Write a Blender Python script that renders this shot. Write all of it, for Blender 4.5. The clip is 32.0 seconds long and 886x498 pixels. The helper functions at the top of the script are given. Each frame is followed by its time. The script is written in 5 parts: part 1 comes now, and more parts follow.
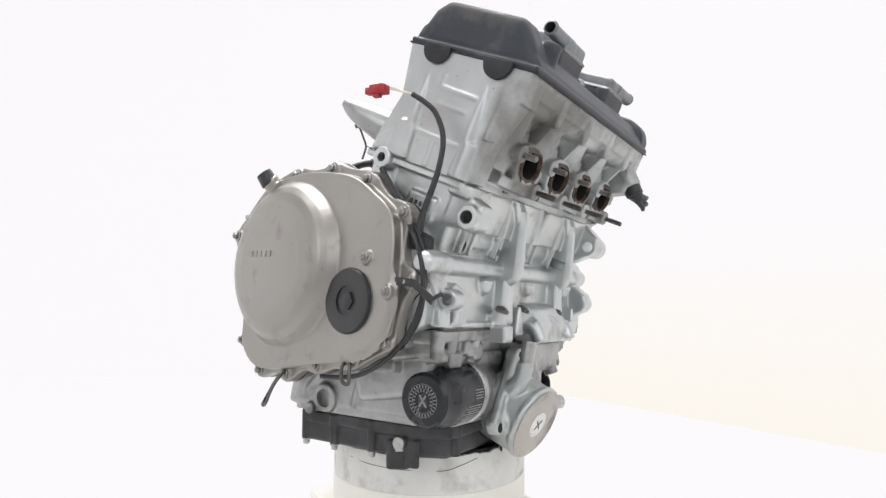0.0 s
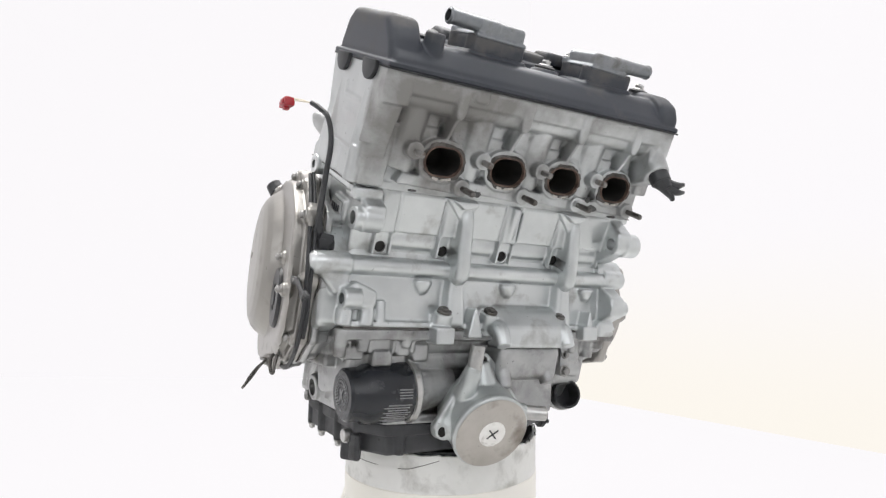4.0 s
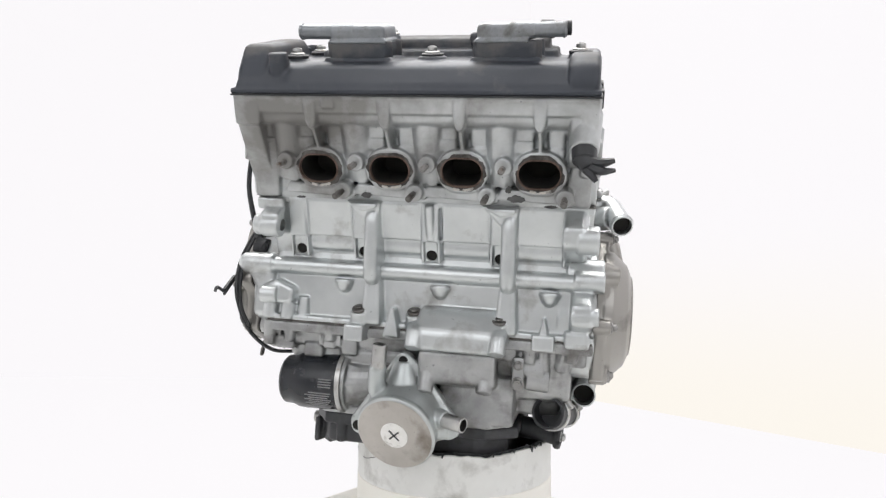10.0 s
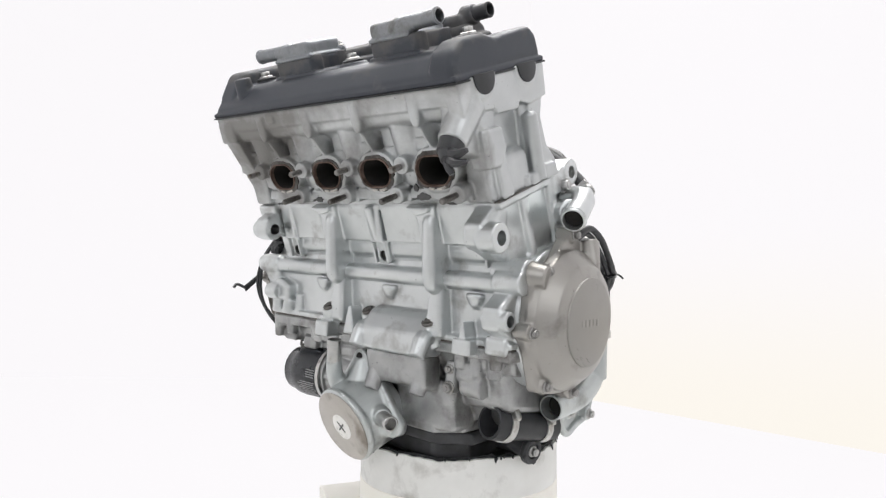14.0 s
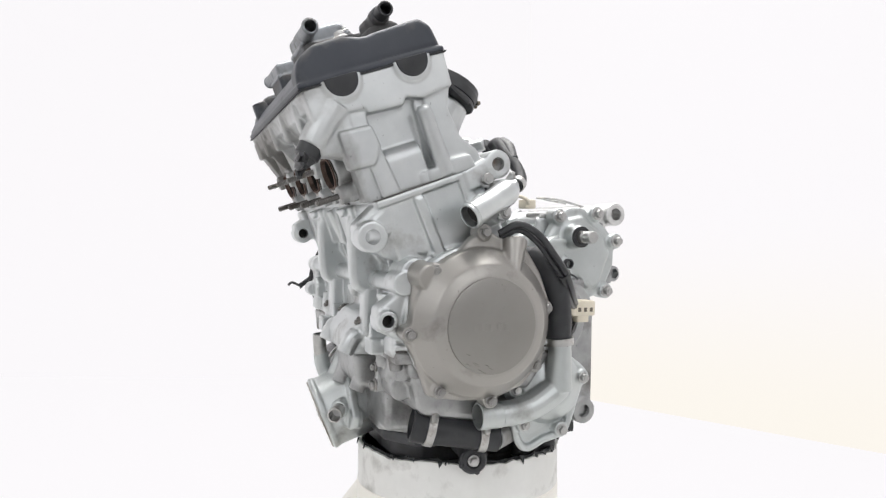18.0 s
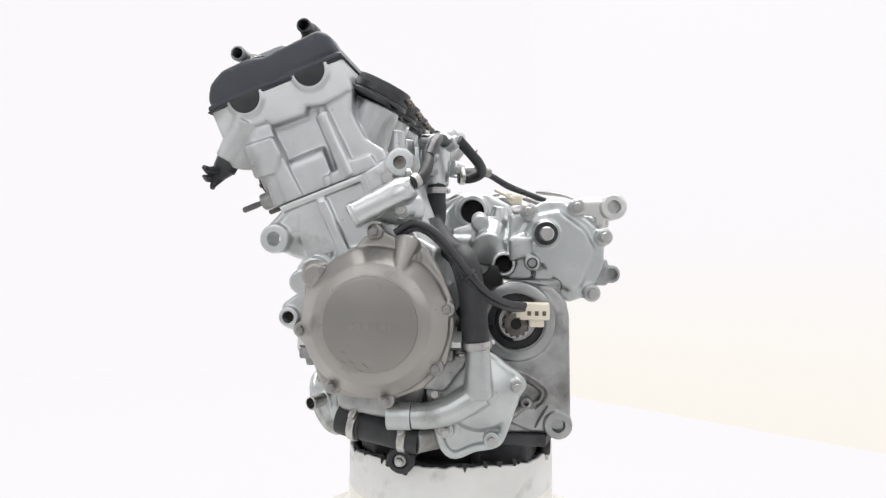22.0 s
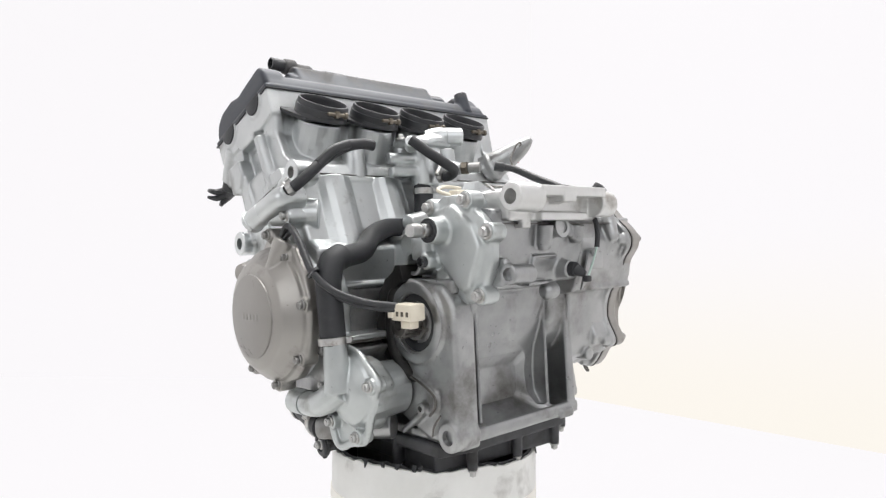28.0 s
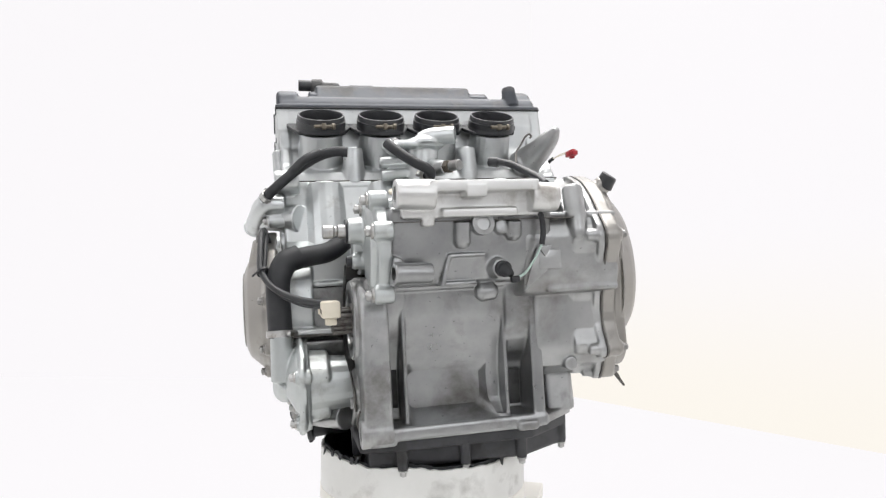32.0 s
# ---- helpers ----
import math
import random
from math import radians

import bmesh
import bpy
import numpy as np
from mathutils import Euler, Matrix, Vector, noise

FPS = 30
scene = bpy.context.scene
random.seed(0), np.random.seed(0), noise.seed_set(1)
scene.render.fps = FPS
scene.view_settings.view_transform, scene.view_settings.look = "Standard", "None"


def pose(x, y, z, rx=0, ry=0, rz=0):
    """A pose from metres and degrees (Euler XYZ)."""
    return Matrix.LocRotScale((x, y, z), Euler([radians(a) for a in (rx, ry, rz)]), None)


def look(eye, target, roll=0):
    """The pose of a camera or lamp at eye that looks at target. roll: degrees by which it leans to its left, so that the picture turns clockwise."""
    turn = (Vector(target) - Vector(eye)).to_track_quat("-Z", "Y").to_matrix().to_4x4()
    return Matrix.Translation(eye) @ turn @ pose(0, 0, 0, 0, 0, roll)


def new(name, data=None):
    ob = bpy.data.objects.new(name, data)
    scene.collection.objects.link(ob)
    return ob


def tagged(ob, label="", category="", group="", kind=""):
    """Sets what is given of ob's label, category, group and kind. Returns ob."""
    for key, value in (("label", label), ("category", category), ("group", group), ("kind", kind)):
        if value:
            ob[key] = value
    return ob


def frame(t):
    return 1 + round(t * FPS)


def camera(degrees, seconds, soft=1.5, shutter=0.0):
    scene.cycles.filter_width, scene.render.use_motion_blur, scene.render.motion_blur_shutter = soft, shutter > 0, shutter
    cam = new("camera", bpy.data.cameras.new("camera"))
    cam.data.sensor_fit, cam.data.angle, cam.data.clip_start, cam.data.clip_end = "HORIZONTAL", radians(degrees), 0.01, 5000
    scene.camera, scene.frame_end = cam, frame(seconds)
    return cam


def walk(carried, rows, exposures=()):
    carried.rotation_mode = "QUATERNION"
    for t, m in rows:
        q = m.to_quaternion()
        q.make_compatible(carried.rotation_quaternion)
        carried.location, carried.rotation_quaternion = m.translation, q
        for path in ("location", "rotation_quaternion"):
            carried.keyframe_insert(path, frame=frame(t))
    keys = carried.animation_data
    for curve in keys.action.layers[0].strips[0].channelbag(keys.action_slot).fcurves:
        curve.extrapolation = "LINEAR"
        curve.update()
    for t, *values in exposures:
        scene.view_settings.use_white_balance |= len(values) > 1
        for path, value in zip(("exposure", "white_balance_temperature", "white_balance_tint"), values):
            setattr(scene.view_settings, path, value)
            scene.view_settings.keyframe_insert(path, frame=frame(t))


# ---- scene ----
# camera: stands still and looks at the turning engine
K = 0.001  # the engine is drawn in millimetres
cam = camera(66.85, 32.0, soft=1.3)
EYE = (0.0, -0.8915, 0.311)
AIM = (EYE[0] + 0.0096, EYE[1] + 1.0, EYE[2] + 0.0274)
walk(cam, [(0, look(EYE, AIM, 0.395)), (32, look(EYE, AIM, 0.395))])


def turn_at(t):
    """Degrees by which the turntable has turned at t seconds."""
    return 57.95 - 7.011 * t


# ---- light: a white studio box, lit by an overhead soft box and added fill lamps ----
world = bpy.data.worlds.new("studio_world")
scene.world = world
world.use_nodes = True
world.node_tree.nodes["Background"].inputs[0].default_value = (1.0, 0.98, 0.96, 1)
world.node_tree.nodes["Background"].inputs[1].default_value = 0.25


def soft_lamp(name, eye, target, sx, sy, watts, colour=(1, 1, 1)):
    data = bpy.data.lights.new(name, "AREA")
    data.shape, data.size, data.size_y, data.energy, data.color = "RECTANGLE", sx, sy, watts, colour
    ob = new(name, data)
    ob.matrix_world = look(eye, target)
    return ob


soft_lamp("soft_box_overhead", (0.0, 0.35, 2.35), (0.0, 0.3, 0.0), 2.0, 1.6, 64, (1.0, 0.985, 0.965))
# unseen lamps beside the camera and over the backdrop, added to brighten both
soft_lamp("soft_box_side", (-1.3, -2.5, 1.7), (0.0, 0.2, 0.2), 1.8, 1.8, 15, (0.97, 0.985, 1.0))
soft_lamp("soft_box_side", (1.3, -2.5, 1.7), (0.0, 0.2, 0.2), 1.8, 1.8, 15, (0.97, 0.985, 1.0))
soft_lamp("backdrop_lamp", (0.0, 1.9, 2.4), (0.0, 2.1, -0.4), 2.6, 1.0, 26, (1.0, 0.98, 0.97))
scene.view_settings.exposure = 0.0


# ---- materials ----
def mat(name, c1, c2, rough=0.5, metal=0.0, scale=14.0, bump=0.1, bscale=900.0, dirt=None, amount=0.0, dscale=22.0, spec=0.5, rvar=0.08, zone=None, specks=0.0):
    """Two tones of a base colour in soft clouds, fine grain as relief, and stains of a third colour.
    zone: a direction along which more of that colour begins, from and to, and how much more. specks: small dark pits."""
    m = bpy.data.materials.new(name)
    m.use_nodes = True
    n, l = m.node_tree.nodes, m.node_tree.links
    b = n["Principled BSDF"]
    b.inputs["Metallic"].default_value = metal
    b.inputs["Specular IOR Level"].default_value = spec
    tc = n.new("ShaderNodeTexCoord")
    big = n.new("ShaderNodeTexNoise")
    big.inputs["Scale"].default_value, big.inputs["Detail"].default_value, big.inputs["Roughness"].default_value = scale, 6, 0.6
    l.new(tc.outputs["Object"], big.inputs["Vector"])
    ramp = n.new("ShaderNodeValToRGB")
    ramp.color_ramp.elements[0].position, ramp.color_ramp.elements[1].position = 0.32, 0.68
    ramp.color_ramp.elements[0].color, ramp.color_ramp.elements[1].color = (*c1, 1), (*c2, 1)
    l.new(big.outputs["Fac"], ramp.inputs["Fac"])
    colour = ramp.outputs["Color"]
    fine = n.new("ShaderNodeTexNoise")
    fine.inputs["Scale"].default_value, fine.inputs["Detail"].default_value = bscale, 3
    l.new(tc.outputs["Object"], fine.inputs["Vector"])
    rr = n.new("ShaderNodeMapRange")
    rr.inputs["To Min"].default_value, rr.inputs["To Max"].default_value = max(0.03, rough - rvar), min(1, rough + rvar)
    l.new(big.outputs["Fac"], rr.inputs["Value"])
    rough_out = rr.outputs["Result"]
    if dirt:
        st = n.new("ShaderNodeTexNoise")
        st.inputs["Scale"].default_value, st.inputs["Detail"].default_value, st.inputs["Roughness"].default_value = dscale, 7, 0.58
        st.inputs["Distortion"].default_value = 0.2
        l.new(tc.outputs["Object"], st.inputs["Vector"])
        sr = n.new("ShaderNodeMapRange")
        sr.inputs["From Min"].default_value, sr.inputs["From Max"].default_value = 0.60 - 0.3 * amount, 0.80 - 0.2 * amount
        sr.inputs["To Max"].default_value = 0.85
        l.new(st.outputs["Fac"], sr.inputs["Value"])
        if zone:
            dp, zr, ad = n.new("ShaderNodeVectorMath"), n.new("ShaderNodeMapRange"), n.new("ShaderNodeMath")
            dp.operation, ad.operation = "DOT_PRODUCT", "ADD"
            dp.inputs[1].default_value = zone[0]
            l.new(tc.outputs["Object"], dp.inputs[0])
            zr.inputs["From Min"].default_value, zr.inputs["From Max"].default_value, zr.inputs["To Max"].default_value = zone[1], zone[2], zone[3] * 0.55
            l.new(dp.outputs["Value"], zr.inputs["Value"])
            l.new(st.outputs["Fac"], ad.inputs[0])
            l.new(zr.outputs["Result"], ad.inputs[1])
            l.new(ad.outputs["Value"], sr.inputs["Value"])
        mx = n.new("ShaderNodeMix")
        mx.data_type = "RGBA"
        l.new(sr.outputs["Result"], mx.inputs["Factor"])
        l.new(colour, mx.inputs["A"])
        mx.inputs["B"].default_value = (*dirt, 1)
        colour = mx.outputs["Result"]
        ra = n.new("ShaderNodeMath")
        ra.operation, ra.use_clamp = "MULTIPLY_ADD", True
        ra.inputs[1].default_value = 0.35
        l.new(sr.outputs["Result"], ra.inputs[0])
        l.new(rough_out, ra.inputs[2])
        rough_out = ra.outputs["Value"]
    if specks:
        sp, sm, sx = n.new("ShaderNodeTexNoise"), n.new("ShaderNodeMapRange"), n.new("ShaderNodeMix")
        sp.inputs["Scale"].default_value, sp.inputs["Detail"].default_value = 210.0, 2
        l.new(tc.outputs["Object"], sp.inputs["Vector"])
        sm.inputs["From Min"].default_value, sm.inputs["From Max"].default_value, sm.inputs["To Max"].default_value = 0.735 - 0.05 * specks, 0.79 - 0.05 * specks, 0.6
        l.new(sp.outputs["Fac"], sm.inputs["Value"])
        sx.data_type = "RGBA"
        l.new(sm.outputs["Result"], sx.inputs["Factor"])
        l.new(colour, sx.inputs["A"])
        sx.inputs["B"].default_value = (*[0.35 * v for v in c1], 1)
        colour = sx.outputs["Result"]
    l.new(colour, b.inputs["Base Color"])
    l.new(rough_out, b.inputs["Roughness"])
    if bump:
        bp = n.new("ShaderNodeBump")
        bp.inputs["Strength"].default_value, bp.inputs["Distance"].default_value = bump, 0.0006
        l.new(fine.outputs["Fac"], bp.inputs["Height"])
        l.new(bp.outputs["Normal"], b.inputs["Normal"])
    return m


WHITE = mat("white_studio_paint", (0.88, 0.875, 0.875), (0.9, 0.895, 0.9), 0.85, 0, 3, 0.02)
CREAM = mat("cream_studio_panel", (0.86, 0.845, 0.79), (0.88, 0.87, 0.82), 0.85, 0, 2, 0.02)
GREYW = mat("pale_studio_wall", (0.74, 0.74, 0.75), (0.78, 0.78, 0.79), 0.9, 0, 2, 0.02)
FLOORGREY = mat("grey_bounce_floor", (0.60, 0.60, 0.59), (0.68, 0.68, 0.67), 0.8, 0, 3, 0.1, 120)
SILVER = mat("silver_painted_casting", (0.545, 0.566, 0.570), (0.640, 0.660, 0.662), 0.34, 0.9, 20, 0.06, 1100, (0.24, 0.225, 0.21), 0.08, specks=0.2)
# more stain on the front face: soot, and shade under the overhang painted in
SOOTY = mat("stained_silver_casting", (0.47, 0.487, 0.492), (0.57, 0.585, 0.588), 0.38, 0.82, 18, 0.07, 1000, (0.235, 0.225, 0.215), 0.11, 10, zone=((0, 0.934, 0.358), -0.026, -0.036, 0.32), specks=0.3)
RAWALU = mat("dull_raw_aluminium", (0.345, 0.350, 0.352), (0.462, 0.467, 0.468), 0.33, 0.85, 20, 0.09, 900, (0.17, 0.155, 0.14), 0.22, 12, specks=0.4)
REARALU = mat("oil_stained_aluminium", (0.295, 0.300, 0.304), (0.405, 0.410, 0.413), 0.30, 0.88, 20, 0.09, 900, (0.11, 0.10, 0.09), 0.24, 14, specks=0.7)
GRIMY = mat("grimy_raw_aluminium", (0.315, 0.318, 0.320), (0.472, 0.477, 0.477), 0.38, 0.8, 30, 0.14, 700, (0.10, 0.088, 0.078), 0.34, 20, specks=0.5)
MACHINED = mat("bright_machined_aluminium", (0.62, 0.62, 0.615), (0.71, 0.71, 0.70), 0.38, 0.8, 26, 0.08, 1200, (0.28, 0.25, 0.22), 0.14, 26)
CAPALU = mat("grey_cast_aluminium", (0.20, 0.212, 0.228), (0.30, 0.312, 0.325), 0.44, 0.7, 40, 0.14, 900, (0.12, 0.11, 0.10), 0.2, 40, specks=0.4)
DARKALU = mat("dark_grey_oil_pan_paint", (0.040, 0.041, 0.045), (0.070, 0.071, 0.075), 0.5, 0.3, 30, 0.12, 900, (0.03, 0.028, 0.026), 0.3, specks=0.3)
# paler over the top: dust, and overhead sheen painted into the colour
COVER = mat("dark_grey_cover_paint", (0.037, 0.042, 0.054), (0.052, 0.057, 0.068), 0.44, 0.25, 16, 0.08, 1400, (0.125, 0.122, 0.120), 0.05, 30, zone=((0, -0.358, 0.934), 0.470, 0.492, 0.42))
TAUPE = mat("taupe_metallic_cover_paint", (0.33, 0.317, 0.298), (0.365, 0.352, 0.333), 0.35, 0.75, 9, 0.05, 1500, (0.19, 0.18, 0.17), 0.05, 24, rvar=0.04, specks=0.15)
DISC = mat("scuffed_taupe_paint", (0.26, 0.25, 0.235), (0.30, 0.29, 0.275), 0.34, 0.7, 9, 0.05, 1500, (0.20, 0.19, 0.18), -0.15, 34, rvar=0.04, specks=0.2)
STEEL = mat("zinc_plated_steel", (0.42, 0.42, 0.42), (0.56, 0.555, 0.54), 0.32, 1.0, 60, 0.05, 1500, (0.25, 0.2, 0.16), 0.15, 90)
DSTEEL = mat("dark_oily_steel", (0.10, 0.095, 0.09), (0.2, 0.19, 0.18), 0.4, 0.9, 60, 0.1, 1200, (0.07, 0.055, 0.045), 0.2, 80)
STUD = mat("dull_grey_steel", (0.20, 0.195, 0.19), (0.32, 0.31, 0.30), 0.42, 0.9, 60, 0.1, 1200, (0.12, 0.08, 0.05), 0.3, 80)
RUST = mat("rusty_port_gasket", (0.06, 0.036, 0.028), (0.20, 0.14, 0.115), 0.75, 0.3, 90, 0.4, 700, (0.05, 0.035, 0.03), 0.4, 80)
# black for soot in the ports, and for painted shade in bores and pipes
SOOTSHADE = mat("soot_and_shade_black", (0.012, 0.011, 0.010), (0.022, 0.02, 0.018), 0.9, 0, 60, 0.2, 600)
RUBBER = mat("black_rubber", (0.026, 0.027, 0.030), (0.042, 0.043, 0.046), 0.5, 0, 30, 0.12, 900, (0.06, 0.06, 0.06), 0.06, 60, spec=0.35)
PLASTIC = mat("black_plastic", (0.024, 0.025, 0.028), (0.036, 0.037, 0.040), 0.38, 0, 30, 0.05, 900)
FILTER = mat("black_filter_enamel", (0.012, 0.014, 0.018), (0.018, 0.02, 0.025), 0.25, 0, 20, 0.02, 900, (0.06, 0.06, 0.06), 0.06, 60)
PRINT = mat("grey_print", (0.22, 0.22, 0.23), (0.32, 0.32, 0.32), 0.5, 0, 200, 0.0)
RED = mat("red_plastic", (0.36, 0.02, 0.03), (0.45, 0.03, 0.04), 0.4, 0, 60, 0.03)
IVORY = mat("ivory_plastic", (0.72, 0.66, 0.54), (0.80, 0.74, 0.62), 0.45, 0, 60, 0.03)
STICKER = mat("white_sticker", (0.78, 0.77, 0.74), (0.85, 0.84, 0.82), 0.5, 0, 90, 0.02, 900, (0.35, 0.33, 0.3), 0.2, 120)
BRASS = mat("dull_brass", (0.11, 0.098, 0.08), (0.20, 0.175, 0.14), 0.42, 0.8, 60, 0.05)
PALE = mat("pale_grey_cast_paint", (0.47, 0.495, 0.495), (0.55, 0.575, 0.573), 0.38, 0.8, 24, 0.10, 1000, (0.25, 0.24, 0.225), 0.10, 26, specks=0.25)
BURNT = mat("burnt_brown_crust", (0.035, 0.031, 0.029), (0.16, 0.15, 0.14), 0.65, 0.3, 90, 0.5, 500, (0.03, 0.027, 0.025), 0.4, 60)
BOLT = mat("dull_plated_steel", (0.27, 0.265, 0.26), (0.40, 0.395, 0.385), 0.36, 0.95, 60, 0.05, 1500, (0.16, 0.13, 0.10), 0.25, 90)
ASH = mat("pale_burnt_ash", (0.42, 0.40, 0.37), (0.62, 0.60, 0.57), 0.85, 0, 120, 0.5, 500, (0.08, 0.07, 0.06), 0.3, 120)
DRUMW = mat("chipped_white_drum_paint", (0.70, 0.70, 0.675), (0.80, 0.80, 0.78), 0.5, 0, 14, 0.08, 400, (0.30, 0.29, 0.26), 0.30, 22)
TAR = mat("black_tar_lining", (0.010, 0.011, 0.013), (0.020, 0.021, 0.024), 0.55, 0, 40, 0.5, 300)
BOARD = mat("cream_board", (0.86, 0.84, 0.78), (0.9, 0.88, 0.83), 0.7, 0, 8, 0.05)
DARKENED = mat("darkened_aluminium", (0.06, 0.06, 0.06), (0.12, 0.12, 0.12), 0.4, 0.5, 30, 0.15, 700, (0.03, 0.026, 0.022), 0.5, 40)
GREASE = mat("black_grease", (0.006, 0.006, 0.006), (0.016, 0.015, 0.014), 0.45, 0, 50, 0.6, 260, spec=0.3)




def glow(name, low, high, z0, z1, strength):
    """A wall with an added glow in place of lamp light, its tone changing with height."""
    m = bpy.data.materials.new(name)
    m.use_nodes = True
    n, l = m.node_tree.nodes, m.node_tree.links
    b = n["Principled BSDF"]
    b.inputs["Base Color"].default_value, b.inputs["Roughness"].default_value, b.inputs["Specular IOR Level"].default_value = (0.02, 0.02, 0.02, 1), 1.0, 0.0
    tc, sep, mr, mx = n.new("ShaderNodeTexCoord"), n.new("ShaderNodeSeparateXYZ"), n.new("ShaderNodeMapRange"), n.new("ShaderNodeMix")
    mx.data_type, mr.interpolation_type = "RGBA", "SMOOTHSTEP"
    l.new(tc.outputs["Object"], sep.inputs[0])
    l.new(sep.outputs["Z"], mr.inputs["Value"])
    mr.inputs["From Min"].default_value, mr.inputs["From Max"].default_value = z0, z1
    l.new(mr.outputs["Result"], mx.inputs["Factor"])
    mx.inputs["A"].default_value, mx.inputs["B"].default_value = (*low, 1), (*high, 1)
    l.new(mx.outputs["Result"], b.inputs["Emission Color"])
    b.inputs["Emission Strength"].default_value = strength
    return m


# studio brightness and the cream tint low down are put in as glow
GLOW = glow("added_glow_white", (0.945, 0.926, 0.945), (0.945, 0.926, 0.945), -0.4, 1.0, 1.0)
GLOWC = glow("added_glow_cream", (0.955, 0.91, 0.835), (0.945, 0.926, 0.945), -0.4, 0.6, 1.0)


# ---- shapes, all in millimetres ----
def prism(pts, lo, hi, ax="x", bev=2.0, seg=2):
    """A flat outline drawn out along one axis, its edges rounded. pts: (y, z), (x, z) or (x, y)."""
    bm = bmesh.new()
    put = {"x": lambda a, b, h: (h, a, b), "y": lambda a, b, h: (a, h, b), "z": lambda a, b, h: (a, b, h)}[ax]
    low, top = [bm.verts.new(put(a, b, lo)) for a, b in pts], [bm.verts.new(put(a, b, hi)) for a, b in pts]
    n = len(pts)
    bm.faces.new(low), bm.faces.new(top[::-1])
    for i in range(n):
        bm.faces.new((low[i], top[i], top[(i + 1) % n], low[(i + 1) % n]))
    bmesh.ops.recalc_face_normals(bm, faces=bm.faces[:])
    if bev:
        bmesh.ops.bevel(bm, geom=bm.edges[:], offset=bev, segments=seg, profile=0.5, affect="EDGES", clamp_overlap=True)
    return bm


def box(x0, x1, y0, y1, z0, z1, bev=2.0):
    return prism([(x0, y0), (x1, y0), (x1, y1), (x0, y1)], z0, z1, "z", bev)


def along(p0, p1):
    p0, p1 = Vector(p0), Vector(p1)
    return Matrix.Translation(p0) @ (p1 - p0).to_track_quat("Z", "Y").to_matrix().to_4x4(), (p1 - p0).length


def lathe(prof, p0, p1, n=28):
    """A profile of (radius, height) turned round the axis that starts at p0 and points to p1."""
    m, _ = along(p0, p1)
    bm = bmesh.new()
    rings = []
    for r, h in prof:
        if r < 0.01:
            rings.append([bm.verts.new((0, 0, h))])
        else:
            rings.append([bm.verts.new((r * math.cos(2 * math.pi * i / n), r * math.sin(2 * math.pi * i / n), h)) for i in range(n)])
    for a, b in zip(rings, rings[1:]):
        for i in range(n):
            j = (i + 1) % n
            f = [a[i % len(a)], a[j % len(a)], b[j % len(b)], b[i % len(b)]]
            f = [v for k, v in enumerate(f) if v not in f[:k]]
            if len(f) > 2:
                bm.faces.new(f)
    a, b = rings[-1], rings[0]
    if len(a) > 1 and len(b) > 1:
        for i in range(n):
            bm.faces.new((a[i], a[(i + 1) % n], b[(i + 1) % n], b[i]))
    bmesh.ops.recalc_face_normals(bm, faces=bm.faces[:])
    bm.transform(m)
    return bm


def cyl(p0, p1, r, r1=None, n=24, bev=1.0):
    _, h = along(p0, p1)
    r1 = r if r1 is None else r1
    e = min(bev, r * 0.4, h * 0.3)
    if e <= 0:
        return lathe([(0, 0), (r, 0), (r1, h), (0, h)], p0, p1, n)
    return lathe([(0, 0), (r - e, 0), (r, e), (r1, h - e), (r1 - e, h), (0, h)], p0, p1, n)


def pipe(p0, p1, r, wall=2.0, deep=None, n=28):
    """A round pipe whose mouth at p1 is open."""
    _, h = along(p0, p1)
    deep = h - 2 if deep is None else min(deep, h - 1)
    return lathe([(0, 0), (r, 0), (r, h - 0.7), (r - 0.7, h), (r - wall, h), (r - wall, h - deep), (0, h - deep)], p0, p1, n)


def smooth_path(pts, n=8):
    pts = [Vector(p) for p in pts]
    full = [2 * pts[0] - pts[1], *pts, 2 * pts[-1] - pts[-2]]
    out = []
    for i in range(1, len(full) - 2):
        a, b, c, d = full[i - 1:i + 3]
        for k in range(n):
            t = k / n
            out.append(0.5 * (2 * b + (c - a) * t + (2 * a - 5 * b + 4 * c - d) * t * t + (3 * b - a - 3 * c + d) * t ** 3))
    return [*out, pts[-1]]


def sweep(pts, r, n=14, per=8, flat=1.0):
    """A round bar, hose or wire along a smooth path. r: one radius, or one for each point."""
    path = smooth_path(pts, per)
    rads = [r] * len(path)
    if isinstance(r, (list, tuple)):
        rads = [float(v) for v in np.interp(np.linspace(0, len(r) - 1, len(path)), range(len(r)), r)]
    bm = bmesh.new()
    rings, up = [], Vector((0.123, 0.456, 0.9)).normalized()
    for i, p in enumerate(path):
        t = (path[min(i + 1, len(path) - 1)] - path[max(i - 1, 0)]).normalized()
        up = (up - t * up.dot(t)).normalized()
        side = t.cross(up)
        rings.append([bm.verts.new(p + rads[i] * (math.cos(2 * math.pi * k / n) * side + flat * math.sin(2 * math.pi * k / n) * up)) for k in range(n)])
    for a, b in zip(rings, rings[1:]):
        for k in range(n):
            bm.faces.new((a[k], a[(k + 1) % n], b[(k + 1) % n], b[k]))
    bm.faces.new(rings[0][::-1]), bm.faces.new(rings[-1])
    bmesh.ops.recalc_face_normals(bm, faces=bm.faces[:])
    return bm


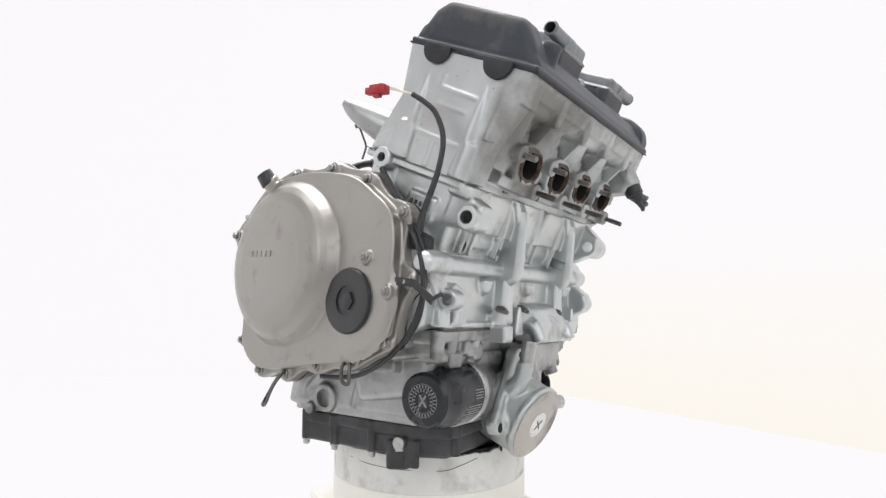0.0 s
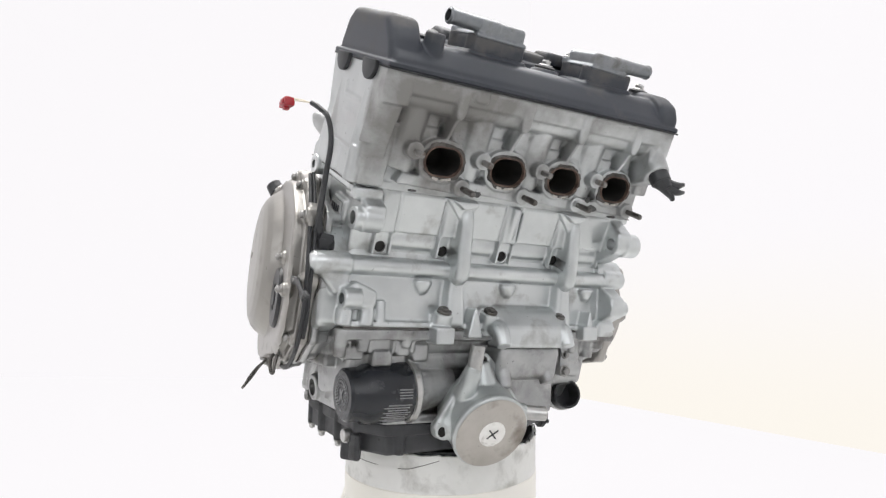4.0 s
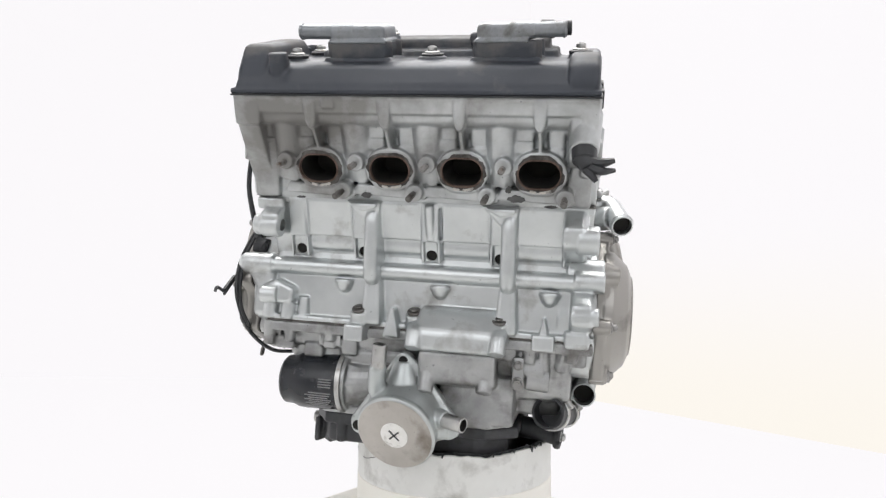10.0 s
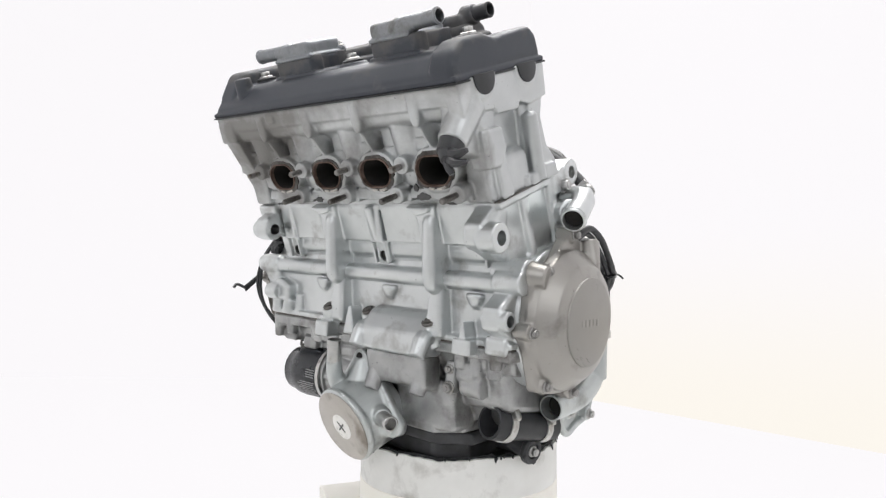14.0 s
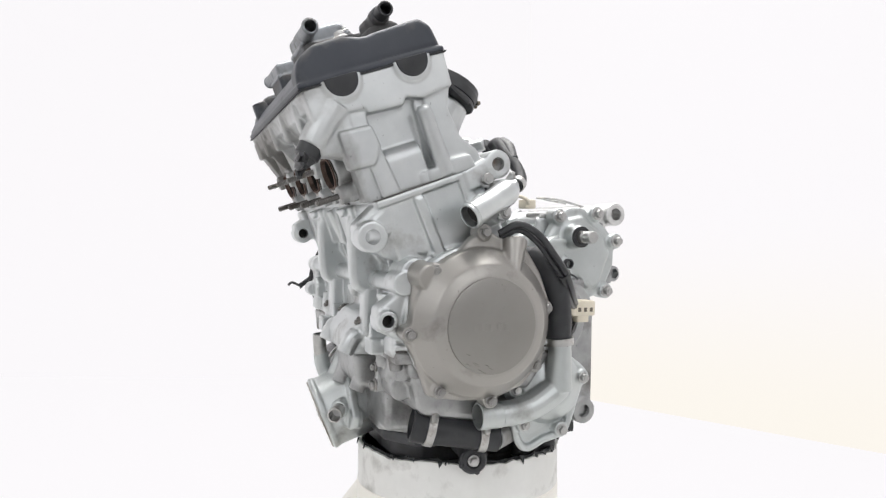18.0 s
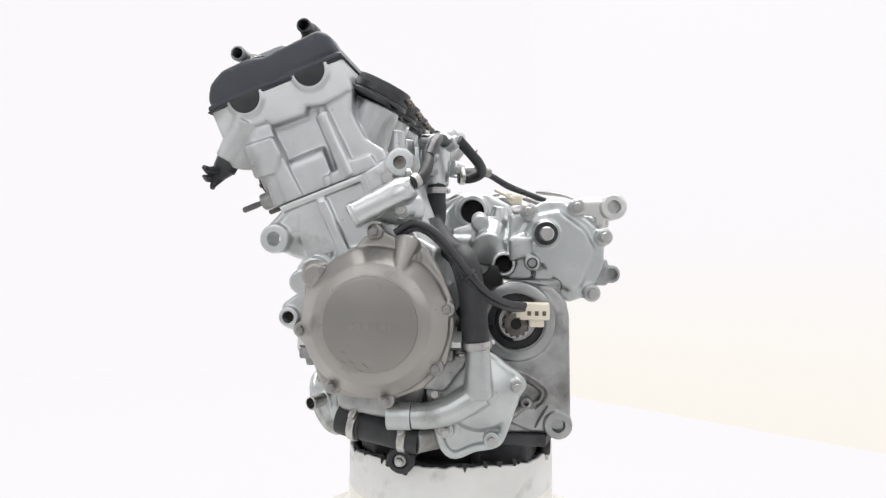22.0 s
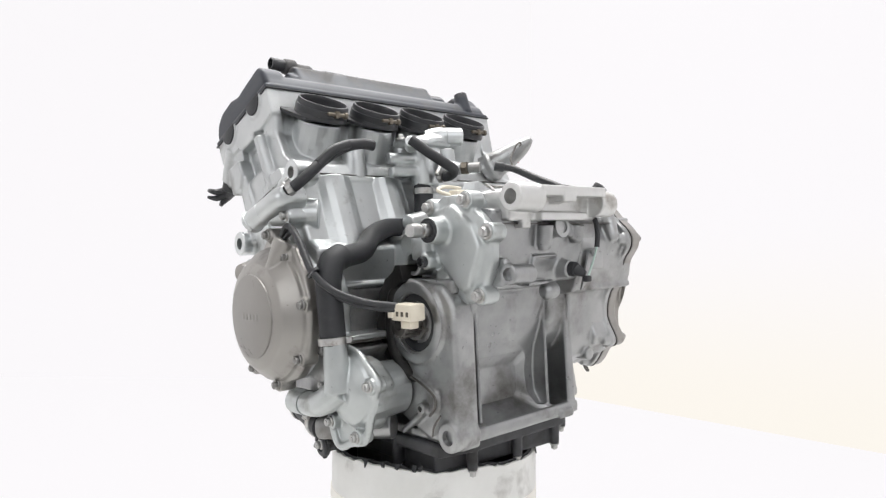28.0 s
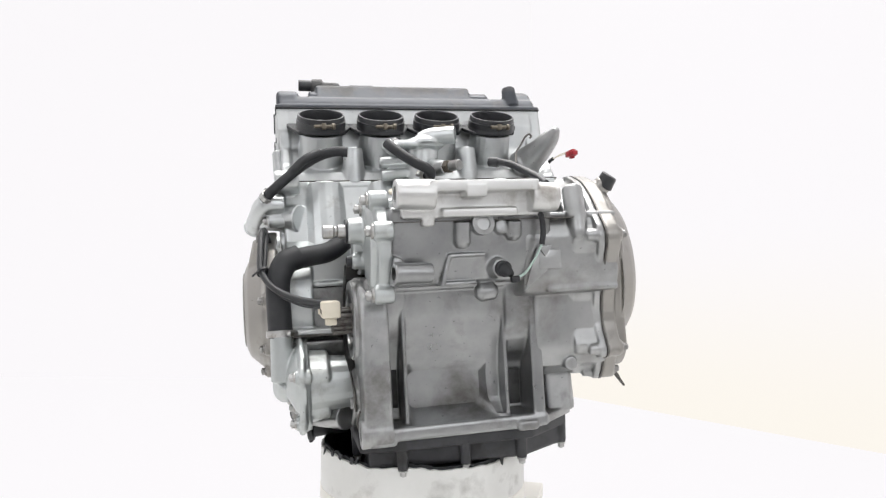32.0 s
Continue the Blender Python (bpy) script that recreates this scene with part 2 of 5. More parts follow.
def oval(cx, cy, a, b, n=20):
    """A stadium: a flat oval a wide and b high."""
    r, s, out = b / 2, (a - b) / 2, []
    for i in range(n + 1):
        t = -math.pi / 2 + math.pi * i / n
        out.append((cx + s + r * math.cos(t), cy + r * math.sin(t)))
    for i in range(n + 1):
        t = math.pi / 2 + math.pi * i / n
        out.append((cx - s + r * math.cos(t), cy + r * math.sin(t)))
    return out


def rounded(pts, n=5):
    """A closed outline made smooth through its corners."""
    k, out = len(pts), []
    for i in range(k):
        a, b, c, d = (Vector(pts[(i + j - 1) % k]) for j in range(4))
        for q in range(n):
            t = q / n
            v = 0.5 * (2 * b + (c - a) * t + (2 * a - 5 * b + 4 * c - d) * t * t + (3 * b - a - 3 * c + d) * t ** 3)
            out.append((v.x, v.y))
    return out


def disc(cx, cy, r, n=24, a0=0.0, a1=360.0):
    k = n if a1 - a0 >= 360 else n + 1
    return [(cx + r * math.cos(radians(a0 + (a1 - a0) * i / n)), cy + r * math.sin(radians(a0 + (a1 - a0) * i / n))) for i in range(k)]


# the cylinder bank leans forward about the crankshaft: x, v to the rear, w along the cylinders
LEAN, CRANK_Y, CRANK_Z = 21.0, -38.0, 173.0
BANK = Matrix.Translation((0, CRANK_Y, CRANK_Z)) @ Matrix.Rotation(radians(LEAN), 4, "X")


def bank(bm):
    bm.transform(BANK)
    return bm


def bk(x, v, w):
    return tuple(BANK @ Vector((x, v, w)))


def lump(*bms):
    out = bmesh.new()
    for bm in bms:
        me = bpy.data.meshes.new("piece")
        bm.to_mesh(me)
        out.from_mesh(me)
        bm.free()
        bpy.data.meshes.remove(me)
    return out


def shade(me, angle=38.0):
    bm = bmesh.new()
    bm.from_mesh(me)
    for f in bm.faces:
        f.smooth = True
    for e in bm.edges:
        e.smooth = len(e.link_faces) != 2 or e.calc_face_angle(0) < radians(angle)
    bm.to_mesh(me)
    bm.free()


def to_mesh(name, bm):
    me = bpy.data.meshes.new(name)
    bm.transform(Matrix.Scale(K, 4))
    bm.to_mesh(me)
    bm.free()
    return me


def cast(name, adds, cuts=(), voxel=2.0, soft=5, factor=0.5):
    """One casting: the lumps grown together with rounded inner corners, then bored and milled."""
    ob = new("casting", to_mesh(name, lump(*adds)))
    r = ob.modifiers.new("r", "REMESH")
    r.mode, r.voxel_size = "VOXEL", voxel * K
    s = ob.modifiers.new("s", "SMOOTH")
    s.factor, s.iterations = factor, soft
    tools = []
    for c in cuts:
        t = new("tool", to_mesh("tool", c))
        b = ob.modifiers.new("b", "BOOLEAN")
        b.operation, b.solver, b.object = "DIFFERENCE", "MANIFOLD", t
        tools.append(t)
    me = bpy.data.meshes.new_from_object(ob.evaluated_get(bpy.context.evaluated_depsgraph_get()))
    me.name = name
    for o in (ob, *tools):
        old = o.data
        bpy.data.objects.remove(o)
        bpy.data.meshes.remove(old)
    return me


def part(name, shape, material, parent, label="", angle=38.0):
    me = to_mesh(name, shape) if isinstance(shape, bmesh.types.BMesh) else shape
    me.materials.clear()
    me.materials.append(material)
    shade(me, angle)
    ob = new(name, me)
    ob.parent = parent
    return tagged(ob, label)


SHARED = {}


def piece(name, key, make, material, parent, at, to, label="", spin=0.0):
    """A small part of a shared shape, drawn along z at the origin, set at a place and pointing to another."""
    if (key, material.name) not in SHARED:
        me = to_mesh(name, make())
        me.materials.append(material)
        shade(me)
        SHARED[key, material.name] = me
    ob = new(name, SHARED[key, material.name])
    m, _ = along(at, to)
    m = m @ Matrix.Rotation(radians(spin), 4, "Z")
    m.translation = m.translation * K
    ob.parent, ob.matrix_basis = parent, m
    return tagged(ob, label)


def bolt_shape(r=5.0, washer=8.0, h=6.0):
    def make():
        hexa = prism(disc(0, 0, r * 1.12, 6), 1.5, 1.5 + h, "z", 0.6, 1)
        return lump(lathe([(0, 0), (washer, 0), (washer, 1.2), (washer - 1, 2), (0, 2)], (0, 0, 0), (0, 0, 1), 18), hexa,
                    lathe([(0, h), (r * 0.62, h), (r * 0.55, h + 2.3), (0, h + 2.3)], (0, 0, 0), (0, 0, 1), 12))
    return make


def bolt(parent, at, way, r=5.0, washer=8.0, h=6.0, material=None, label=""):
    at = Vector(at)
    return piece("bolt", f"bolt{r}{washer}{h}", bolt_shape(r, washer, h), material or STEEL, parent, at, at + Vector(way), label, random.uniform(0, 60))


def clamp(parent, at, way, r, wide=8.0):
    """A hose clamp: a steel band with its screw housing."""
    def make():
        return lump(lathe([(r, 0), (r + 1.3, 0.3), (r + 1.3, wide - 0.3), (r, wide)], (0, 0, 0), (0, 0, 1), 28),
                    box(r, r + 6, -6, 6, 0.5, wide - 0.5, 1.2), cyl((r + 4, -8, wide / 2), (r + 4, 8, wide / 2), 3.0, n=12))
    at = Vector(at)
    return piece("hose_clamp", f"clamp{r}{wide}", make, STEEL, parent, at, at + Vector(way), "steel hose clamp", 40)
# ---- the studio ----
def slab(name, pts, lo, hi, ax, material, label):
    me = to_mesh(name, prism([(a * 1000, b * 1000) for a, b in pts], lo * 1000, hi * 1000, ax, 0))
    me.materials.append(material)
    return tagged(new(name, me), label, "room", kind="structure")


FLOOR = -0.40
# bare floor, side walls, south wall and ceiling: unseen, added to bounce the light
slab("floor", [(-4, -4), (4, -4), (4, 4), (-4, 4)], FLOOR - 0.1, FLOOR, "z", FLOORGREY, "unseen grey floor, added to temper the bounce light")
# floor sheet, back wall and screen are no lamps: their glow is added
slab("floor_panel", [(-2.9, 0.75), (3.0, 0.35), (3.0, 3.4), (-2.9, 3.4)], FLOOR, FLOOR + 0.004, "z", GLOW, "white studio floor sheet with an added glow")
slab("backdrop_north", [(-4, 3.4), (4, 3.4), (4, 3.5), (-4, 3.5)], FLOOR, 3.0, "z", GLOW, "white studio back wall with an added glow")
slab("wall_west", [(-3.0, -4), (-2.9, -4), (-2.9, 3.4), (-3.0, 3.4)], FLOOR, 3.0, "z", WHITE, "unseen plain white side wall, added to bounce light")
slab("backdrop_screen", [(0.55, 3.05), (2.70, 0.60), (2.78, 0.66), (0.62, 3.12)], FLOOR, 2.95, "z", GLOWC, "cream-white studio screen on the floor with an added glow")
slab("wall_east_far", [(3.0, -4), (3.1, -4), (3.1, 3.4), (3.0, 3.4)], FLOOR, 3.0, "z", WHITE, "unseen plain white side wall, added to bounce light")
slab("wall_south", [(-4, -4.1), (4, -4.1), (4, -4.0), (-4, -4.0)], FLOOR, 3.0, "z", GREYW, "unseen grey wall behind the camera, added for bounce and reflections")
slab("ceiling", [(-4, -4), (4, -4), (4, 3.5), (-4, 3.5)], 3.0, 3.1, "z", WHITE, "unseen white ceiling, added to bounce light")
# ---- the engine: one thing, its castings and fittings as parts ----
engine = tagged(new("motorcycle_engine"), "used silver four-cylinder motorcycle engine standing on a white drum", "engine")
PORTS = (-134, -53, 26, 107)


def half_moon(v, w, r):
    return [(v - r, w + 3), *disc(v, w, r, 16, 180, 360), (v + r, w + 3)]


# cylinder head
def head_shape():
    side = [(-50, 151), (-56, 158), (-56, 222), (-74, 242), (-88, 252), (-90, 271), (62, 271), (60, 245), (48, 215), (52, 185), (68, 166), (70, 151)]
    adds = [bank(prism(side, -206, 150, "x", 2)), bank(prism([(-58, 149.5), (-58, 158), (69, 158), (70, 149.5)], -219, 160, "x", 1.5))]
    # chain case end on the right
    adds.append(bank(prism([(-55, 149), (-64, 175), (-88, 245), (-90, 271), (62, 271), (52, 215), (66, 170), (69, 149)], -221, -196, "x", 1.6)))
    for v, w0, w1 in ((27, 190, 246), (-45, 188, 247), (-67, 196, 246)):
        adds.append(bank(sweep([(-219, v, w0), (-219.4, v, (w0 + w1) / 2), (-220, v, w1)], [7, 4.6, 1.4], 10, 4)))
    adds.append(bank(prism([(-40, 230), (-40, 233.5), (4, 236), (4, 246), (8, 246), (8, 232)], -222.7, -212, "x", 0.7)))
    adds.append(bank(prism([(-32, 214), (-32, 217), (5, 219), (5, 216)], -221.7, -212, "x", 0.4)))
    adds.append(bank(prism([(16, 152), (18, 186), (24, 193), (40, 193), (46, 184), (48, 152)], -226, -212, "x", 4, 3)))
    adds.append(bank(cyl((-214, -47, 152), (-214, -48, 189), 13.5, 12)))
    adds.append(bank(prism([(-38, 180), (-38, 184), (24, 187), (24, 183)], -222.6, -210, "x", 0.8)))
    adds.append(bank(prism([(-9, 153), (-9, 184), (-4, 184), (-4, 153)], -222.6, -210, "x", 0.8)))
    adds.append(bank(prism([(34, 153), (38, 178), (44, 182), (62, 168), (64, 153)], -225, -210, "x", 3)))
    # left end: upper band, rear plane, front pad with its ledge, leg, low barrel, tall round rib
    adds.append(bank(prism([(-89, 240), (-90, 271), (62, 271), (60, 236), (26, 232), (8, 238), (4, 231), (-34, 233), (-36, 238), (-66, 240)], 148, 164, "x", 2)))
    adds.append(bank(prism([(30, 150), (25, 236), (60, 240), (50, 215), (54, 185), (68, 166), (69, 150)], 146, 160, "x", 3)))
    adds.append(bank(prism([(-70, 186), (-70, 224), (-36, 222), (-33, 200), (-45, 184)], 148, 169, "x", 3)))
    adds.append(bank(prism([(-70, 222), (-68, 240), (-36, 236), (-36, 222)], 148, 161, "x", 1.5)))
    adds.append(bank(prism([(-48, 150), (-50, 188), (-34, 204), (-31, 176), (-28, 150)], 148, 166, "x", 2.5)))
    adds.append(bank(prism([(150, 150), (162, 150), (162, 184), (160, 190), (154, 194), (148, 195)], -31, 8, "y", 2)))
    adds.append(bank(cyl((160, 25, 150), (164, 21, 226), 9.5, 8, bev=4)))
    adds.append(bank(prism([(4, 150), (6, 164), (24, 164), (32, 150)], 148, 167, "x", 3)))
    adds.append(bank(prism([(30, 150), (30, 168), (54, 166), (58, 150)], 148, 168, "x", 2)))
    adds.append(bank(cyl((160, 1, 150), (160, 1, 162), 5)))
    adds.append(bank(prism([(12, 150), (16, 232), (32, 238), (40, 150)], 146, 156, "x", 2)))
    for v in (-50, 25):
        adds.append(bank(prism(half_moon(v, 270, 20.5), 150, 166, "x", 1.5)))
    # barrel of the cam tunnel over the ports, spark plug wells between them
    adds.append(bank(cyl((-204, -69, 251), (150, -69, 251), 15, n=32)))
    adds.append(bank(prism([(-208, 264.5), (152, 264.5), (152, 271), (-208, 271)], -91, -60, "y", 2)))
    for x in (-173, -93, -13, 66):
        adds.append(bank(cyl((x, -50, 176), (x, -62, 250), 19, 17)))
    adds.append(bank(box(-122, -106, -92, -70, 256, 268, 2.5)))
    for x in PORTS:
        adds.append(bank(prism(oval(x, 190, 56, 46), -76, -44, "y", 2)))
        adds.append(bank(cyl((x - 37, -44, 198), (x - 37, -84, 198), 9.5)))
        adds.append(bank(cyl((x - 30, -44, 210), (x - 30, -66, 212), 13)))
        adds.append(bank(cyl((x + 27, -44, 166), (x + 27, -82, 166), 9.5)))
        adds.append(bank(prism([(x - 46, 160), (x + 38, 156), (x + 34, 168), (x - 40, 172)], -72, -50, "y", 2)))
        # bracket over each port that narrows to a thin web
        adds.append(bank(prism([(x - 7.5, 269), (x + 7.5, 269), (x + 6, 243), (x + 3, 235), (x - 3, 235), (x - 6, 243)], -92, -64, "y", 3)))
        adds.append(bank(prism([(-50, 205), (-74, 211), (-90, 242), (-50, 246)], x - 1.8, x + 1.8, "x", 0.8)))
        for x0, x1, w0, w1, d in ((-27, -7, 222, 238, 4), (-27, -7, 208, 223, 6), (7, 25, 214, 238, 4), (7, 25, 204, 216, 6)):
            adds.append(bank(box(x + x0, x + x1, -62 - d, -48, w0, w1, 3)))
        # inlet stubs that climb to the rubber boots
        adds.append(cyl((x - 1, -79, 352), (x - 1, -53, 409), 31, 28.5))
        adds.append(cyl(bk(x, 46, 180), (x - 1, -56, 392), 20, 24))
    for x in (-93, -13, 66):
        adds.append(cyl(bk(x, 58, 153), (x, -40, 385), 16, 13))
    # cam sensor boss on the front left corner
    adds.append(bank(prism([(-50, 262), (-84, 256), (-94, 222), (-92, 208), (-50, 190)], 136, 162, "x", 4)))
    adds.append(bank(cyl((151, -60, 250), (151, -95, 219), 17, 14.5)))
    # front corner pads
    adds.append(bank(box(-221, -192, -91, -60, 238, 264, 3)))
    adds.append(bank(prism([(-219, 152), (-190, 152), (-186, 240), (-219, 240)], -66, -40, "y", 3)))
    adds.append(bank(prism([(-220, 217), (-188, 217), (-188, 221), (-220, 221)], -70, -56, "y", 1)))
    adds.append(bank(prism([(130, 152), (160, 152), (160, 232), (146, 232)], -64, -40, "y", 3)))
    cuts = [bank(prism(oval(x, 190, 44, 30), -110, -36, "y", 0)) for x in PORTS]
    return cast("cylinder_head", adds, cuts, 1.3, 1)


head = part("cylinder_head", head_shape(), SOOTY, engine, "stained silver cylinder head with four open exhaust ports")
for x in PORTS:
    outer, inner = oval(x, 190, 45.6, 32), oval(x, 190, 42.6, 29)
    bm = bmesh.new()
    loops = [[bm.verts.new((a, h, b)) for a, b in o] for o, h in ((outer, -75), (outer, -78.8), (inner, -79.2), (inner, -74))]
    for a, b in zip(loops, loops[1:]):
        for i in range(len(a)):
            bm.faces.new((a[i], a[(i + 1) % len(a)], b[(i + 1) % len(b)], b[i]))
    bmesh.ops.recalc_face_normals(bm, faces=bm.faces[:])
    part("port_gasket", bank(bm), RUST, head, "rusty oval exhaust gasket")
    # burnt crust with a ragged outline, broken off in places, and pale ash below the port
    def ragged(i, seed, wide):
        return 1 + wide * noise.noise((i * 0.37, x * 0.1, seed)) + 0.5 * wide * noise.noise((i * 1.1, x * 0.1, seed + 3))
    crust = [(x + (a - x) * k, 190 + (b - 190) * k) for i, (a, b) in enumerate(oval(x, 190, 51, 38.5)) for k in (ragged(i, 0.5, 0.14),)]
    bm = bmesh.new()
    loops = [[bm.verts.new((a, h, b)) for a, b in o] for o, h in ((crust, -75.0), (crust, -77.2), (oval(x, 190, 44.5, 31), -77.4))]
    for a, b in zip(loops, loops[1:]):
        for i in range(len(a)):
            bm.faces.new((a[i], a[(i + 1) % len(a)], b[(i + 1) % len(b)], b[i]))
    bmesh.ops.recalc_face_normals(bm, faces=bm.faces[:])
    part("port_crust", bank(bm), BURNT, head, "dark burnt crust round the port")
    for a0, a1, lift in ((248, 264, 0.0), (272, 300, 0.3)):
        rim_in = [(x + 24 * math.cos(radians(a)), 190 + 17.6 * math.sin(radians(a))) for a in range(a0, a1 + 1, 4)]
        rim_out = [(x + 26 * math.cos(radians(a)) * ragged(a, 7.5, 0.05), 190 + 20.2 * math.sin(radians(a)) * ragged(a, 7.5, 0.05)) for a in range(a1, a0 - 1, -4)]
        part("ash_flake", bank(prism(rim_in + rim_out, -78.4 - lift, -76, "y", 0.4, 1)), ASH, head, "pale flake of burnt ash")
    bm = bmesh.new()
    mouth, floor_ = oval(x, 190, 43.6, 29.6), oval(x, 190, 34, 24)
    loops = [[bm.verts.new((a, h, b)) for a, b in o] for o, h in ((mouth, -74.5), (mouth, -56), (floor_, -38))]
    for a, b in zip(loops, loops[1:]):
        for i in range(len(a)):
            bm.faces.new((a[i], b[i], b[(i + 1) % len(b)], a[(i + 1) % len(a)]))
    bm.faces.new(loops[-1])
    part("port_lining", bank(bm), SOOTSHADE, head, "soot-black inside of the port")
    for dx, w, far in ((-37, 197, -100), (27, 166, -106)):
        s = bk(x + dx, -78, w)
        e = bk(x + dx, far, w)
        part("stud", lump(cyl(s, e, 3.0, n=12), *[lathe([(2.4, 0), (3.5, 0.4), (3.5, 0.9), (2.4, 1.3)], Vector(s).lerp(Vector(e), 0.35 + 0.09 * k), e, 12) for k in range(7)], lathe([(3, 0), (6.5, 0), (6.5, 1.6), (3, 1.6)], s, e, 16)), DSTEEL if dx > 0 else STUD, head, "threaded exhaust stud")
for x, w, wide, high in ((-82, 160, 6, 3), (83, 162, 9, 4), (75, 171, 3, 4), (120, 155, 6, 1.5), (-160, 155, 5, 1.2)):
    blot = [(x + wide * k * math.cos(radians(a)), w + high * k * math.sin(radians(a))) for a in range(0, 360, 15) for k in (1 + 0.55 * noise.noise((a * 0.05, x * 0.3, 2.2)),)]
    part("oil_smear", bank(prism(blot, -73.2, -71, "y", 0.5, 1)), DARKENED, head, "dark smear of old oil")
for x, v in ((163.5, -50), (163.5, 25)):
    part("cam_plug", bank(prism(half_moon(v, 271, 16.8), x - 4, x + 4, "x", 1)), RUBBER, head, "black rubber half-moon plug")
for x, v in ((-221, -50), (-221, 25)):
    part("cam_plug", bank(prism(half_moon(v, 271, 16.8), x - 4.5, x + 4, "x", 1)), RUBBER, head, "black rubber half-moon plug")
part("cam_sensor", lump(cyl(bk(151, -93, 221), bk(152, -104, 211), 12.8, 12), cyl(bk(152, -102, 213), bk(156, -112, 206), 11, 7),
     sweep([bk(156, -106, 212), bk(168, -112, 212), bk(180, -112, 215)], [6.5, 5, 2.5], 8, 3), sweep([bk(156, -108, 208), bk(168, -116, 205), bk(181, -115, 206)], [6, 4.5, 2], 8, 3),
     sweep([bk(152, -108, 206), bk(160, -116, 200), bk(164, -118, 195)], [5, 4, 2.5], 8, 3)), PLASTIC, head, "black sensor with a torn connector")

# head gasket line
part("head_gasket", bank(prism([(-57.6, 150.6), (-57.6, 151.4), (72.4, 151.4), (72.4, 150.6)], -222.4, 166.6, "x", 0)), DSTEEL, engine, "thin dark head gasket")


# valve cover
def cover_shape():
    adds = [bank(prism([(-91, 272), (-90, 280), (-72, 298), (-60, 302), (44, 302), (58, 292), (62, 280), (62, 272)], -217, 160, "x", 4, 3))]
    adds.append(bank(prism([(-92, 271), (-92, 277), (63, 277), (63, 271)], -222, 165, "x", 1.5)))
    # right end: tall chain case hump
    adds.append(bank(prism([(-88, 274), (-78, 296), (-58, 320), (34, 322), (48, 310), (62, 276)], -219, -184, "x", 7, 3)))
    adds.append(bank(cyl((-172, -70, 276), (-172, -72, 312), 12, 10)))
    # left end: two cam humps
    adds.append(bank(prism([(-90, 274), (-90, 286), (-82, 300), (-64, 309), (-34, 310), (-14, 304), (0, 306), (48, 309), (58, 299), (62, 276)], 132, 163, "x", 7, 3)))
    # raised ridge along the rear
    adds.append(bank(prism([(8, 298), (12, 321), (38, 325), (48, 319), (56, 292)], -122, 108, "x", 4, 3)))
    adds.append(bank(prism([(-4, 298), (0, 310), (44, 312), (54, 298)], -150, 118, "x", 4, 3)))
    # pads below the air caps, and the post at the right rear
    for x0, x1 in ((-126, -52), (32, 104)):
        adds.append(bank(box(x0, x1, -60, 2, 296, 306, 3)))
    adds.append(bank(cyl((-182, 52, 280), (-182, 56, 313), 13, 10)))
    adds.append(bank(cyl((-12, -38, 296), (-12, -38, 306), 18, 15)))
    for x, v in ((-162, -44), (142, -30), (-160, 20)):
        adds.append(bank(cyl((x, v, 298), (x, v, 305 if x < 0 else 308), 14, 12)))
    return cast("valve_cover", adds, (), 1.4, 3)


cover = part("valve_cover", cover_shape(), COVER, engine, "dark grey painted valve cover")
part("cover_gasket", bank(prism([(-93, 269.6), (-93, 271.4), (64, 271.4), (64, 269.6)], -221.4, 165.4, "x", 0.4)), RUBBER, cover, "black rubber gasket")
for x, v, w in ((-12, -38, 306), (-162, -44, 305), (142, -30, 308), (-160, 20, 305)):
    a, b = bk(x, v, w - 1), bk(x, v, w + 1)
    part("grommet", lathe([(0, 0), (12, 0), (12, 3), (10, 4), (0, 4)], a, b, 20), RUBBER, cover, "black rubber washer")
    bolt(cover, bk(x, v, w + 3), Vector(b) - Vector(a), 5, 8, 5)
